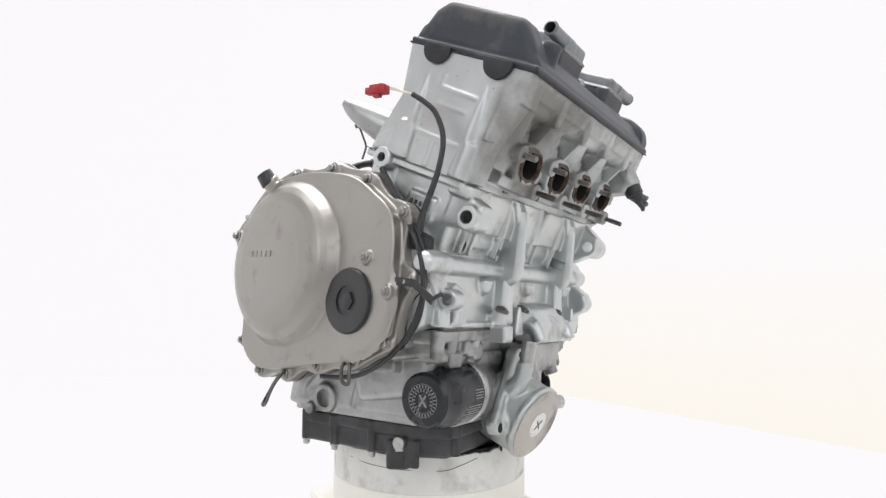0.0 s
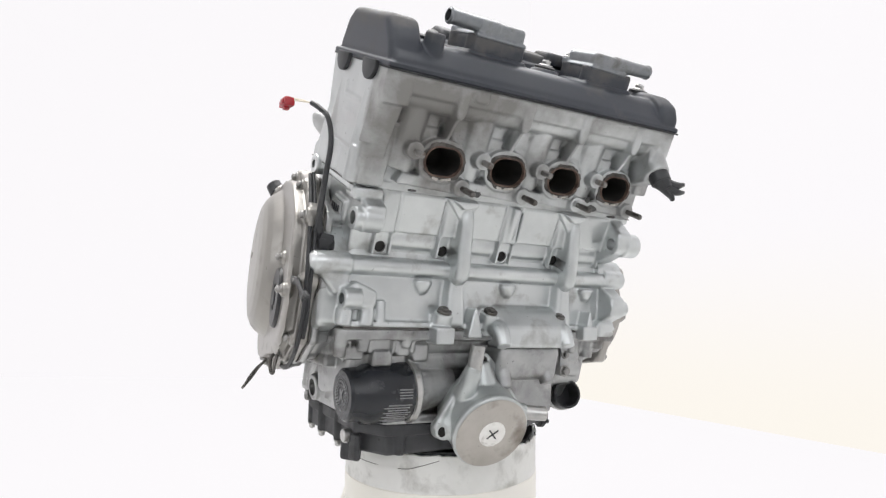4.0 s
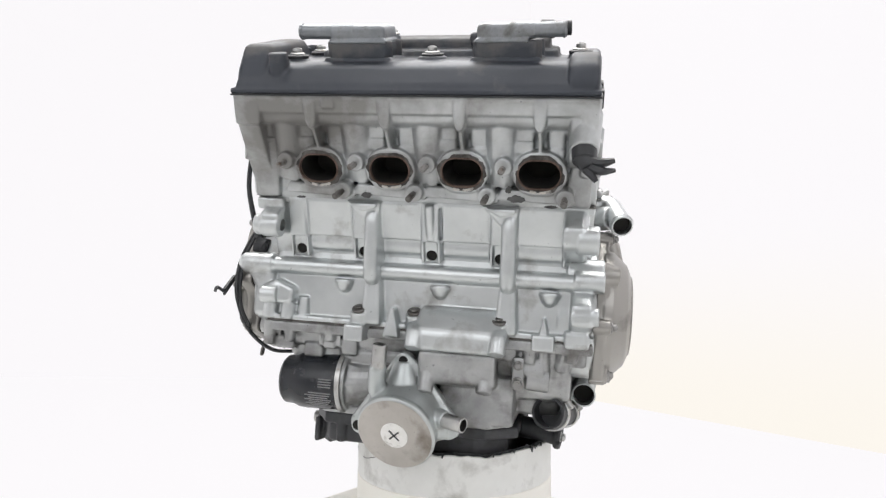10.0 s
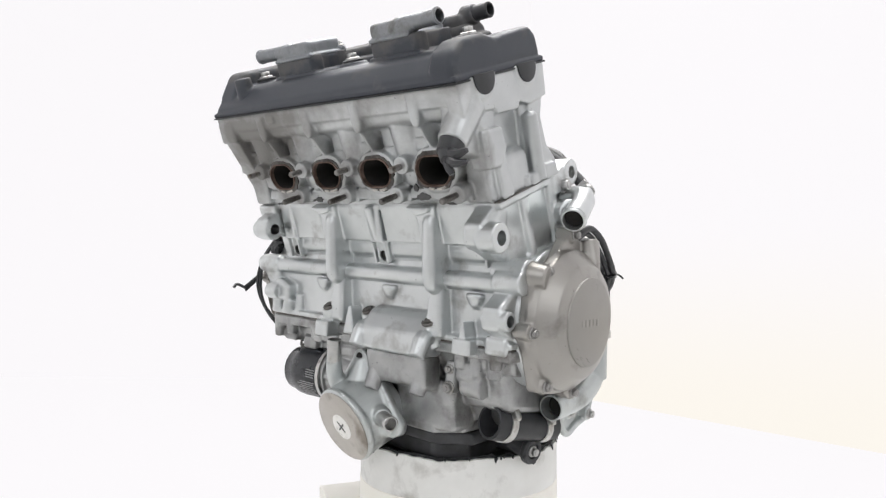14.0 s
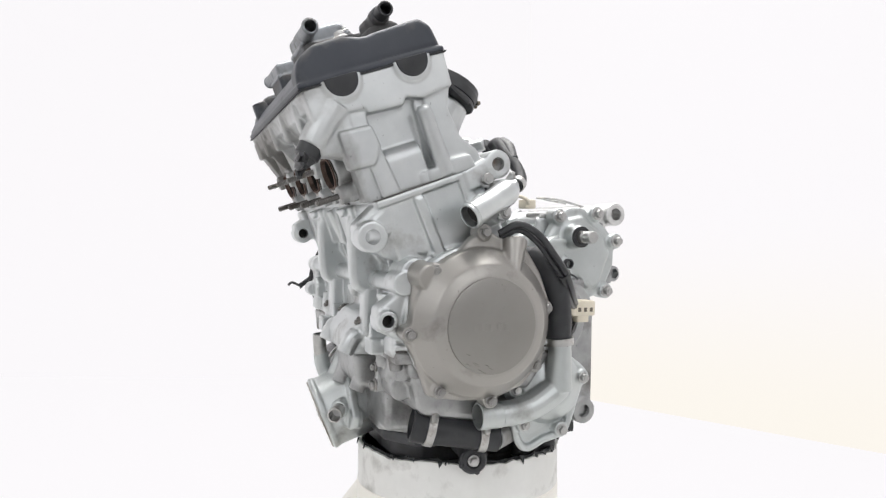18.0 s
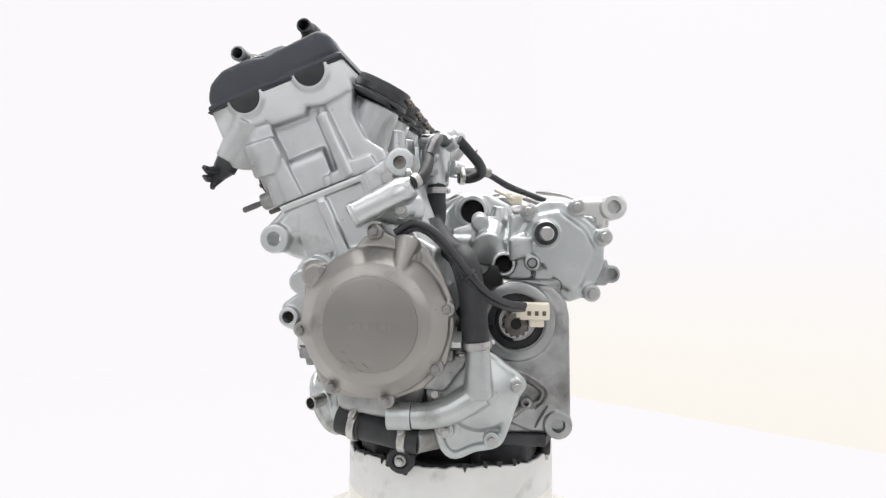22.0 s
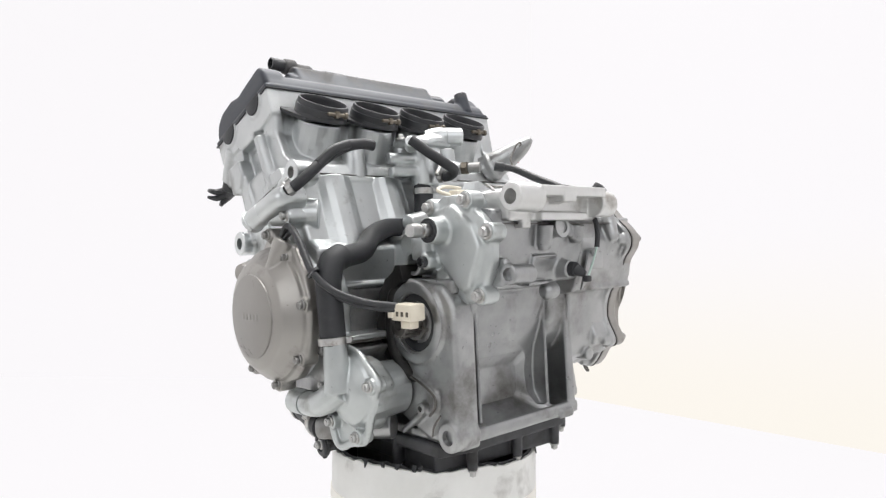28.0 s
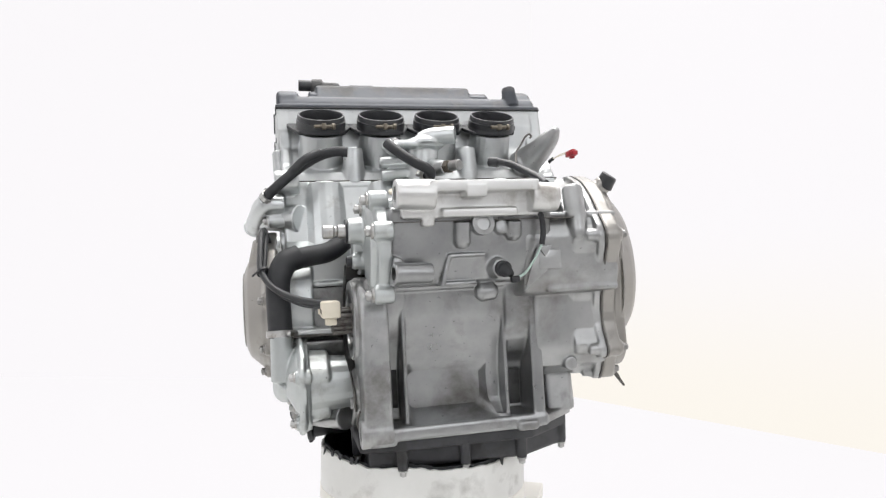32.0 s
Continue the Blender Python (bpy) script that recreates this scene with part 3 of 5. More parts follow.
for x0, x1, pipe_x, end_x in ((-122, -55, -118, -153), (35, 102, 98, 128)):
    base = cast("cap_base", [bank(box(x0 + 2, x1 - 2, -58, 0, 300, 322, 3)), bank(cyl((x0 + 6, -48, 300), (x0 + 6, -48, 322), 8)), bank(cyl((x1 - 6, -10, 300), (x1 - 6, -10, 322), 8)),
                             bank(cyl((x1 - 6, -48, 300), (x1 - 6, -48, 322), 8)), bank(cyl((x0 + 6, -10, 300), (x0 + 6, -10, 322), 8))], (), 1.4, 3)
    cap = part("air_cap_base", base, COVER, cover, "dark grey air valve housing")
    lx0, lx1 = (x0 + 2, x1 - 2) if end_x < 0 else (x0 + 1, x1 - 11)
    lid = cast("air_cap", [bank(box(lx0, lx1, -59, -2, 319, 324, 2)), bank(prism([(lx0 + 2, -57), (lx1 - 2, -57), (lx1 - 2, -8), (lx1 - 10, -3), (lx0 + 10, -3), (lx0 + 2, -8)], 322, 338, "z", 5, 3)),
                           bank(cyl((pipe_x - (26 if end_x > 0 else -26), -50, 331), (pipe_x, -50, 331), 8.5)), bank(cyl((lx0 + 4, -6, 319), (lx0 + 4, -6, 327), 6)), bank(cyl((lx1 - 4, -6, 319), (lx1 - 4, -6, 327), 6))], (), 1.2, 2)
    part("air_cap", lid, CAPALU, cover, "bare aluminium air valve cap")
    part("air_pipe", lump(pipe(bk(pipe_x - (26 if end_x > 0 else -26), -50, 331), bk(end_x, -51, 332), 7.6, 1.6, 30), lathe([(7.4, 0), (8.4, 0.5), (8.4, 2.5), (7.4, 3)], bk(end_x - (4 if end_x > 0 else -4), -51, 332), bk(end_x, -51, 332), 24)), CAPALU, cover, "open aluminium air pipe")
    for x, v in ((lx0 + 4, -6), (lx1 - 4, -6)):
        bolt(cover, bk(x, v, 327), Vector(bk(0, 0, 1)) - Vector(bk(0, 0, 0)), 3.2, 5, 3)
breather = cast("breather", [bank(box(20, 60, 6, 40, 312, 328, 4)), bank(box(70, 104, 14, 40, 314, 333, 6)), bank(cyl((96, 30, 329), (112, 30, 330), 11, 10))], (), 1.4, 3)
part("breather_box", breather, COVER, cover, "dark breather box")
part("breather_pipe", pipe(bk(104, 30, 330), bk(130, 30, 331), 8, 2.0, 22), DARKALU, cover, "open dark breather pipe")


# cylinder block and upper crankcase
def block_shape():
    adds = [bank(prism([(-50, 60), (-52, 151), (70, 151), (68, 40), (20, 20), (-40, 20)], -208, 160, "x", 3))]
    # four cylinder walls in front
    for i, x in enumerate(PORTS):
        adds.append(bank(box(x - 27, x + 27, -58, -40, 104, 149, 2.5)))
        adds.append(bank(cyl((x - 27, -38, 92), (x + 27, -38, 92), 15)))
        for e in (-28.5, 28.5):
            adds.append(bank(box(x + e - 1.5, x + e + 1.5, -57, -40, 80, 106, 1)))
    adds.append(bank(prism([(-56, 143), (-57, 151), (72, 151), (72, 143)], -221, 166, "x", 1.5)))
    # deep webs in front that run down over the rail
    for x in (-80, 76):
        adds.append(bank(prism([(-44, 40), (-66, 40), (-88, 64), (-86, 80), (-70, 132), (-58, 149), (-44, 149)], x - 8.5, x + 8.5, "x", 6.5, 3)))
        adds.append(bank(prism([(x - 30, 150), (x + 10, 150), (x + 8, 136), (x - 6, 124)], -64, -45, "y", 1.5)))
        adds.append(bank(prism([(x - 26, 150), (x + 8, 150), (x + 6, 144), (x - 10, 140)], -72, -45, "y", 2)))
    for x in (-173, -95, -14, 65):
        adds.append(bank(box(x - 10, x + 10, -54, -40, 76, 104, 2)))
        for e in (-9.5, 9.5):
            adds.append(bank(box(x + e - 1.6, x + e + 1.6, -60, -45, 78, 106, 1)))
        adds.append(bank(prism([(-62, 104), (-58, 149), (-45, 149), (-45, 104)], x - 10, x + 10, "x", 2)))
    adds.append(bank(cyl((-14, -58, 106), (-14, -62, 148), 5)))
    # engine mounts with their bores
    adds.append(bank(cyl((-188, -72, 120), (-210, -72, 120), 14)))
    adds.append(bank(cyl((-205, -72, 120), (-218.5, -72, 120), 12.5)))
    adds.append(bank(box(-219, -186, -66, -40, 136, 150, 3)))
    adds.append(bank(prism([(-40, 100), (-60, 106), (-84, 118), (-82, 136), (-60, 142), (-40, 146)], -210, -186, "x", 4)))
    adds.append(bank(cyl((150, -72, 120), (172, -72, 120), 15.5)))
    adds.append(bank(cyl((134, -72, 120), (152, -72, 120), 13)))
    adds.append(bank(prism([(-40, 80), (-60, 92), (-86, 116), (-82, 136), (-56, 148), (-40, 148)], 134, 158, "x", 4)))
    adds.append(bank(prism([(-66, 110), (-76, 132), (-46, 146), (-36, 140), (-46, 116)], 146, 161, "x", 4)))
    # left wall: raised frame, bosses and the water outlet
    adds.append(bank(prism([(-14, 60), (-18, 142), (-6, 142), (-2, 60)], 152, 166, "x", 3)))
    adds.append(bank(prism([(36, 70), (34, 146), (48, 146), (52, 70)], 152, 166, "x", 3)))
    adds.append(bank(prism([(-18, 84), (-18, 70), (52, 62), (52, 76)], 152, 165, "x", 3)))
    adds.append(bank(cyl((140, 80, 146), (170, 80, 146), 15)))
    adds.append(bank(prism([(40, 128), (40, 151), (80, 160), (92, 146), (80, 132)], 146, 168, "x", 3)))
    adds.append(cyl((140, -6, 290), (186, -40, 292), 18, 14))
    # right wall
    adds.append(bank(cyl((-196, 45, 146), (-228, 45, 146), 11.5)))
    adds.append(bank(prism([(30, 110), (36, 150), (60, 158), (66, 120)], -212, -196, "x", 4)))
    adds.append(bank(prism([(-30, 100), (-30, 126), (8, 126), (8, 100)], -212, -200, "x", 3)))
    # rear of the cylinders
    for x in PORTS:
        adds.append(bank(cyl((x, 46, 40), (x, 46, 148), 34)))
    return cast("cylinder_block", adds, [
        lump(bank(cyl((-232, -72, 120), (-180, -72, 120), 7, bev=0)), bank(cyl((120, -72, 120), (190, -72, 120), 7.5, bev=0)), bank(cyl((155, 80, 146), (180, 80, 146), 7, bev=0)),
             bank(cyl((-205, 45, 146), (-236, 45, 146), 5.2, bev=0)), *[bank(cyl((x, -45, 86), (x, -75, 86), 6.5, bev=0)) for x in (-173, -95, -14, 65)])], 1.3, 1)


block = part("cylinder_block", block_shape(), SILVER, engine, "silver cylinder block with ribs and mounts")
# discs painted black for the depth shade in bores; one bore holds a bolt
for x, v, w in ((-173, -46, 86), (-95, -46, 86), (-14, -46, 86), (65, -46, 86)):
    part("bore_floor", cyl(bk(x, -40, w), bk(x, -53, w), 6.4, n=16), SOOTSHADE, block, "dark disc for the shade in a bolt hole")
part("bore_floor", cyl(bk(-212, -72, 120), bk(-202, -72, 120), 6.8, n=20, bev=0), SOOTSHADE, block, "dark disc for the shade in a mount bore")
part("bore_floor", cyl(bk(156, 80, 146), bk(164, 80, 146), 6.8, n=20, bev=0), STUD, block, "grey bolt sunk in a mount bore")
bolt(block, (166, -28, 322), (1, 0, 0), 6, 9, 7)
bolt(block, (168, -34, 292), (1, 0, 0), 5, 8, 6)
part("cast_plate", bank(prism([(-24, 104), (-24, 122), (4, 122), (4, 104)], -214, -211.5, "x", 1)), RAWALU, block, "raised plate with stamped marks")
for i in range(4):
    part("stamped_mark", bank(prism([(-20 + i * 6, 109), (-20 + i * 6, 117), (-17 + i * 6, 117), (-17 + i * 6, 109)], -215, -213.6, "x", 0.3)), DARKALU, block)


def upper_case():
    adds = [prism([(-112, 250), (-116, 205), (-113, 140), (14, 140), (22, 250), (0, 262)], -205, 160, "x", 4)]
    adds.append(prism([(0, 262), (0, 140), (60, 140), (110, 160), (112, 240), (60, 262)], -205, 52, "x", 4))
    # rail along the front
    adds.append(cyl((-240, -118, 213), (172, -118, 213), 9.5, n=32))
    adds.append(lathe([(0, 0), (8, 1), (12, 6), (13, 16), (13, 44), (11.5, 46), (0, 46)], (-252, -117, 213), (-200, -117, 213), 28))
    adds.append(cyl((148, -117, 215), (181, -117, 215), 12.5))
    adds.append(prism([(-250, 214), (-206, 216), (-206, 186), (-222, 180)], -124, -104, "y", 4))
    adds.append(box(-206, 160, -114, -100, 200, 232, 4))
    # wall that closes the case towards the clutch side
    adds.append(prism([(-112, 150), (-116, 216), (-98, 250), (-66, 282), (-40, 300), (20, 300), (20, 140), (-60, 130)], -236, -200, "x", 5))
    # panels, pads and bosses below the rail
    for x in (-80, 76):
        adds.append(prism([(x - 13, 150), (x + 13, 150), (x + 9, 206), (x - 9, 206)], -132, -100, "y", 5))
    for x, z in ((-118, 196), (-2, 196), (122, 196)):
        adds.append(lathe([(0, 0), (11, 0), (12, 3), (7, 12), (3, 15), (0, 15)], (x, -116, z + 4), (x, -118, z - 16), 20))
    for x, y, z in ((-94, -124, 166), (-29, -120, 167), (69, -125, 164)):
        adds.append(cyl((x, y - 4, z), (x, y + 6, z - 24), 10.5, 11))
        adds.append(prism([(x - 10, z - 4), (x + 10, z - 4), (x + 8, z - 22), (x - 8, z - 22)], y - 6, y + 16, "y", 2))
    adds.append(box(-108, -85, -140, -112, 131, 150, 2))
    adds.append(box(106, 130, -136, -112, 137, 154, 2))
    adds.append(prism([(-64, 138), (-44, 138), (-52, 172), (-56, 172)], -134, -108, "y", 2))
    adds.append(prism([(112, 148), (124, 148), (119, 172), (117, 172)], -134, -112, "y", 1))
    # bulged water gallery in the middle
    adds.append(prism([(-110, 178), (-128, 172), (-146, 150), (-146, 128), (-110, 126)], -24, 74, "x", 5))
    for x in (-26, 68):
        adds.append(sweep([(x, -120, 150), (x + 2, -138, 148), (x + 2, -148, 130)], [9, 10, 9], 12, 5))
    # right front tower with its bore, left front ear
    adds.append(prism([(-214, 150), (-168, 150), (-172, 196), (-206, 204)], -114, -90, "y", 4))
    adds.append(prism([(-214, 166), (-178, 168), (-176, 186), (-200, 196), (-214, 188)], -130, -100, "y", 4))
    adds.append(cyl((-196, -128, 177.5), (-217, -129, 177.5), 10.5))
    adds.append(cyl((-208, -118, 168), (-210, -119, 149), 8.5))
    adds.append(cyl((-184, -120, 168), (-186, -121, 149), 8.5))
    adds.append(cyl((-168, -114, 176), (-168, -116, 149), 7))
    adds.append(cyl((146, -132, 178), (176, -132, 178), 10.5))
    adds.append(prism([(-100, 150), (-142, 168), (-142, 190), (-120, 206), (-100, 206)], 146, 170, "x", 4))
    adds.append(box(140, 168, -126, -100, 140, 160, 4))
    # flange along the bottom
    adds.append(box(-212, 172, -123, 60, 148, 154, 1.5))
    # ledge for the alternator cover on the left
    adds.append(prism(disc(-38, 176, 78, 36), 130, 174, "x", 3))
    adds.append(cyl((140, -106, 224), (180, -106, 224), 16))
    # ledge over the wall behind the chain gap
    adds.append(box(60, 156, 12, 30, 203, 209, 2))
    # gearbox top at the rear, with the round opening and the shift case
    adds.append(prism([(6, 250), (6, 296), (30, 320), (66, 320), (100, 302), (108, 250)], -118, -80, "x", 6, 3))
    adds.append(prism([(92, 250), (96, 288), (150, 300), (178, 296), (180, 215), (140, 200), (92, 190)], -112, 60, "x", 5))
    adds.append(cyl((-90, 45, 295), (-72, 45, 295), 25, 22))
    adds.append(prism([(26, 240), (24, 270), (56, 278), (96, 262), (96, 240)], -84, 46, "x", 6))
    adds.append(cyl((-40, 80, 270), (-40, 84, 300), 14, 10))
    adds.append(cyl((4, 70, 266), (4, 72, 286), 10))
    adds.append(cyl((20, 70, 262), (66, 72, 246), 24, 20))
    adds.append(pipe((40, 90, 230), (82, 90, 230), 14, 4, 20))
    adds.append(cyl((30, 60, 282), (64, 62, 276), 10))
    adds.append(prism([(96, 236), (100, 262), (116, 268), (118, 240)], 40, 84, "x", 3))
    return cast("upper_crankcase", adds, [lump(cyl((-228, -129, 177.5), (-200, -128, 177.5), 6, bev=0), cyl((158, -132, 178), (190, -132, 178), 6.2, bev=0)),
                                          cyl((-96, 45, 295), (-60, 45, 295), 16.5, bev=0)], 1.3, 1)


upper = part("upper_crankcase", upper_case(), SILVER, engine, "silver upper crankcase with a rail across its front")
for x, y, z in ((-94, -124, 166), (-29, -120, 167), (69, -125, 164)):
    part("case_bolt", lump(cyl((x, y - 3, z - 2), (x, y - 6, z + 3.5), 8.2, n=24), cyl((x, y - 5.6, z + 3), (x, y - 6.8, z + 5.4), 4.6, n=6)), DSTEEL, upper, "dark oily bolt head")
# shade of the bore, the pipe and the opening, painted as black discs
part("bore_floor", cyl((160, -132, 178), (166, -132, 178), 6.1, n=18, bev=0), SOOTSHADE, upper, "dark disc for the shade in a bore")
part("pipe_shadow", cyl((66, 90, 230), (67, 90, 230), 9.7, n=20, bev=0), SOOTSHADE, upper, "dark disc for the shade in a pipe")
part("round_opening", cyl((-95.5, 45, 295), (-94, 45, 295), 16.4), SOOTSHADE, upper, "dark disc for the shade in a round opening")
part("case_joint", prism([(-121.5, 146), (-121.5, 148), (60, 148), (60, 146)], -210.5, 170.5, "x", 0), DSTEEL, upper, "thin dark joint line of the crankcase")


def lower_case():
    adds = [prism([(-100, 138), (-92, 60), (-70, 44), (98, 44), (100, 204), (60, 204), (20, 138)], -150, 60, "x", 5)]
    adds.append(prism([(-108, 140), (-104, 118), (30, 100), (60, 140)], -205, 166, "x", 4))
    adds.append(prism([(-100, 136), (-86, 74), (0, 60), (20, 136)], -190, 150, "x", 8))
    adds.append(box(-212, 172, -122, 40, 134, 146, 2))
    for x, z in ((-209, 116), (-183, 122), (-132, 126), (104, 120), (150, 124)):
        adds.append(cyl((x, -116, 146), (x - 1, -114, z), 8, 6.5))
    for x in (-198, -146, -122, 116, 140):
        adds.append(prism([(-118, 146), (-112, 120), (-96, 108), (-96, 146)], x - 2, x + 2, "x", 1))
    # ribs and lumps of the right wall
    for y0, z0, y1, z1 in ((-70, 110, -66, 56), (10, 104, 24, 48), (60, 98, 96, 62), (-40, 108, -20, 92), (100, 96, 110, 52)):
        adds.append(cyl((-164, y0, z0), (-166, y1, z1), 5, 4))
    adds.append(cyl((-160, 88, 42), (-172, 88, 42), 7))
    adds.append(box(-206, -168, -60, 20, 98, 112, 4))
    # water gallery below the bulge
    adds.append(prism([(-104, 128), (-138, 128), (-132, 92), (-100, 84)], -20, 68, "x", 5))
    adds.append(cyl((-10, -120, 112), (-10, -134, 80), 11, 9))
    adds.append(cyl((56, -118, 112), (56, -130, 84), 11, 9))
    adds.append(box(0, 88, -104, -60, 42, 100, 6))
    for x0, x1, y, z0, z1 in ((-204, -180, -112, 112, 128), (-168, -144, -108, 104, 122), (-142, -126, -114, 116, 132), (-120, -100, -110, 110, 130)):
        adds.append(box(x0, x1, y, -90, z0, z1, 3))
    for x in (96, 118, 140):
        adds.append(cyl((x, -104, 138), (x, -104, 112), 8))
    adds.append(prism([(-112, 128), (-116, 108), (-96, 92), (-80, 100)], 84, 120, "x", 4))
    adds.append(cyl((100, -100, 102), (126, -98, 100), 14))
    # oil filter mount
    adds.append(cyl((-60, -86, 82), (-116, -88, 76), 22, 30))
    adds.append(cyl((-110, -88, 76), (-119, -88, 76), 35))
    for a in range(0, 360, 45):
        adds.append(cyl((-118, -88 + 32 * math.cos(radians(a)), 76 + 32 * math.sin(radians(a))), (-92, -87 + 22 * math.cos(radians(a)), 78 + 22 * math.sin(radians(a))), 3))
    adds.append(box(-122, -36, -104, -70, 100, 118, 5))
    # flange against the oil pan
    adds.append(prism([(-166, -60), (-142, -98), (60, -104), (86, -76), (88, 150), (60, 160), (-106, 162), (-164, 114)], 38, 48, "z", 2))
    # right wall with the sight plug boss
    adds.append(prism([(-86, 44), (-100, 110), (60, 100), (120, 92), (128, 44)], -166, -130, "x", 6))
    adds.append(cyl((-150, 64, 58), (-172, 64, 56), 19, 17))
    # left wall below the alternator
    adds.append(prism([(-60, 50), (-104, 120), (14, 136), (22, 60)], 60, 140, "x", 6))
    # wall and tube behind the chain gap
    adds.append(box(62, 152, 8, 25, 130, 203, 3))
    adds.append(cyl((134, 38, 136), (84, 40, 138), 8))
    # sprocket side wall
    adds.append(prism([(40, 150), (46, 200), (84, 214), (146, 206), (160, 190), (164, 172), (166, 52), (156, 38), (120, 40), (70, 60)], 60, 90, "x", 4))
    adds.append(cyl((70, 104, 166), (94, 104, 166), 48, 45))
    adds.append(cyl((60, 152, 49), (94, 152, 49), 16))
    adds.append(cyl((80, 116, 75), (100, 116, 75), 6.5))
    adds.append(cyl((92, 116, 72), (92, 78, 43), 4))
    adds.append(sweep([(92, 92, 108), (93, 114, 102), (93, 133, 90), (93, 132, 78), (92, 120, 70)], 3, 8, 5))
    return cast("lower_crankcase", adds, [lump(cyl((80, 152, 49), (110, 152, 49), 8, bev=0), cyl((90, 116, 75), (110, 116, 75), 3.2, bev=0), cyl((-164, 64, 56), (-190, 64, 56), 11, bev=0)),
                                          cyl((84, 104, 166), (120, 104, 166), 32, bev=0)], 1.4, 1)


lower = part("lower_crankcase", lower_case(), GRIMY, engine, "dull grey lower crankcase with oil stains")


def rear_case():
    """Rear wall of the gearbox with its upright ribs and pockets."""
    adds = [box(-116, 70, 84, 108, 40, 205, 5), box(-100, -70, 100, 120, 50, 200, 3)]
    adds.append(box(-118, 84, 96, 156, 196, 214, 6))
    adds.append(box(-118, 84, 100, 162, 38, 54, 5))
    for x0, x1, d in ((76, 88, 0), (40, 45, 8), (-75, -70, 8), (-114, -100, 0)):
        adds.append(prism([(100, 42), (160 - d, 42), (156 - d, 180), (146, 204), (100, 204)], x0, x1, "x", 2))
    adds.append(prism([(96, 206), (152, 206), (151, 190), (148, 170), (141, 146), (132, 124), (129, 96), (131, 68), (142, 54), (152, 44), (96, 40)], -74, 42, "x", 4, 3))
    adds.append(prism([(96, 204), (152, 204), (151, 188), (146, 170), (136, 146), (124, 122), (119, 108), (119, 66), (126, 52), (96, 44)], 40, 80, "x", 3, 3))
    adds.append(prism([(100, 204), (155, 204), (154, 156), (149, 138), (138, 122), (126, 110), (121, 98), (100, 92)], -104, -73, "x", 3, 3))
    # upper rear wall below the mount bar
    adds.append(prism([(120, 200), (186, 204), (193, 230), (198, 285), (120, 292)], -116, 62, "x", 5))
    # framed sloping panel, bosses, ridge
    adds.append(prism([(11, 202), (1, 235), (-3, 233), (6, 202)], 180, 197.5, "y", 1))
    adds.append(prism([(1, 235), (-40, 235), (-40, 232), (-2, 232)], 180, 198.5, "y", 1))
    adds.append(prism([(10, 206), (-30, 206), (-30, 203), (8, 202)], 180, 193, "y", 1))
    for x, z0, z1, r in ((-14, 268, 240, 9), (-70, 268, 246, 9)):
        adds.append(lathe([(0, 0), (r * 0.6, 1), (r, 6), (r, z0 - z1), (0, z0 - z1)], (x, 198, z1), (x, 202, z0), 20))
    adds.append(cyl((-35, 186, 263), (-35, 207, 265), 11, 10))
    adds.append(cyl((-57, 186, 260), (-57, 203, 262), 8))
    adds.append(cyl((-52, 180, 219), (-54, 204, 218), 12, 10))
    adds.append(lathe([(0, 0), (6, 1), (10, 6), (10, 20), (6, 25), (0, 26)], (-30, 182, 192), (-56, 181, 195), 18))
    adds.append(cyl((22, 208, 217), (62, 214, 218), 10.5))
    adds.append(prism([(64, 204), (60, 236), (50, 232), (44, 210)], 180, 210, "y", 3))
    # feet and scallops of the bottom flange
    adds.append(box(56, 86, 136, 164, 34, 46, 4))
    adds.append(box(-104, -78, 138, 166, 36, 48, 4))
    # the deep pan-shaped pocket in the middle
    pan = bmesh.new()
    low, top = [[bm_v for bm_v in (pan.verts.new((a, y, b)) for a, b in [p for cx, cz, a0 in ((x1 - 10, z1 - 10, 0), (x0 + 10, z1 - 10, 90), (x0 + 10, z0 + 10, 180), (x1 - 10, z0 + 10, 270)) for p in disc(cx, cz, 10, 6, a0, a0 + 90)])] for y, x0, x1, z0, z1 in ((121, -48, 36, 64, 106), (158, -76, 42, 42, 154))]
    pan.faces.new(low), pan.faces.new(top[::-1])
    for i in range(len(low)):
        pan.faces.new((low[i], top[i], top[(i + 1) % len(low)], low[(i + 1) % len(low)]))
    bmesh.ops.recalc_face_normals(pan, faces=pan.faces[:])
    return cast("gearbox_rear", adds, [cyl((54, 213, 218), (80, 218, 218), 6.5, bev=0), pan], 1.3, 1)


def mount_bar():
    """Flat top plate with a stepped front edge, hollow below, a bored boss at each end."""
    adds = [box(-90, 24, 180, 230, 297, 308, 1.5)]
    adds.append(box(-34, -12, 200, 230.6, 291, 304, 1.5))
    adds.append(box(-100, 50, 172, 208, 272, 304, 3))
    adds.append(box(-70, 10, 196, 218, 272, 281, 2))
    adds.append(box(16, 29, 194, 208, 264, 286, 2))
    adds.append(cyl((18, 216, 295), (58, 217, 296), 15.5, 15))
    adds.append(cyl((-114, 214, 290), (-84, 214, 291), 15, 16))
    adds.append(prism([(186, 268), (210, 280), (208, 304), (186, 307)], 18, 44, "x", 3))
    adds.append(prism([(186, 268), (208, 278), (206, 302), (186, 306)], -104, -86, "x", 3))
    return cast("mount_bar", adds, [lump(cyl((40, 217, 296), (80, 217, 296), 8, bev=0), cyl((-130, 214, 290), (-100, 214, 290), 7, bev=0))], 1.2, 1)


rear = part("gearbox_rear", rear_case(), REARALU, engine, "grey rear gearbox wall with ribs and deep pockets")
part("mount_bar", mount_bar(), MACHINED, engine, "bright machined rear mount bar with a bore at each end")
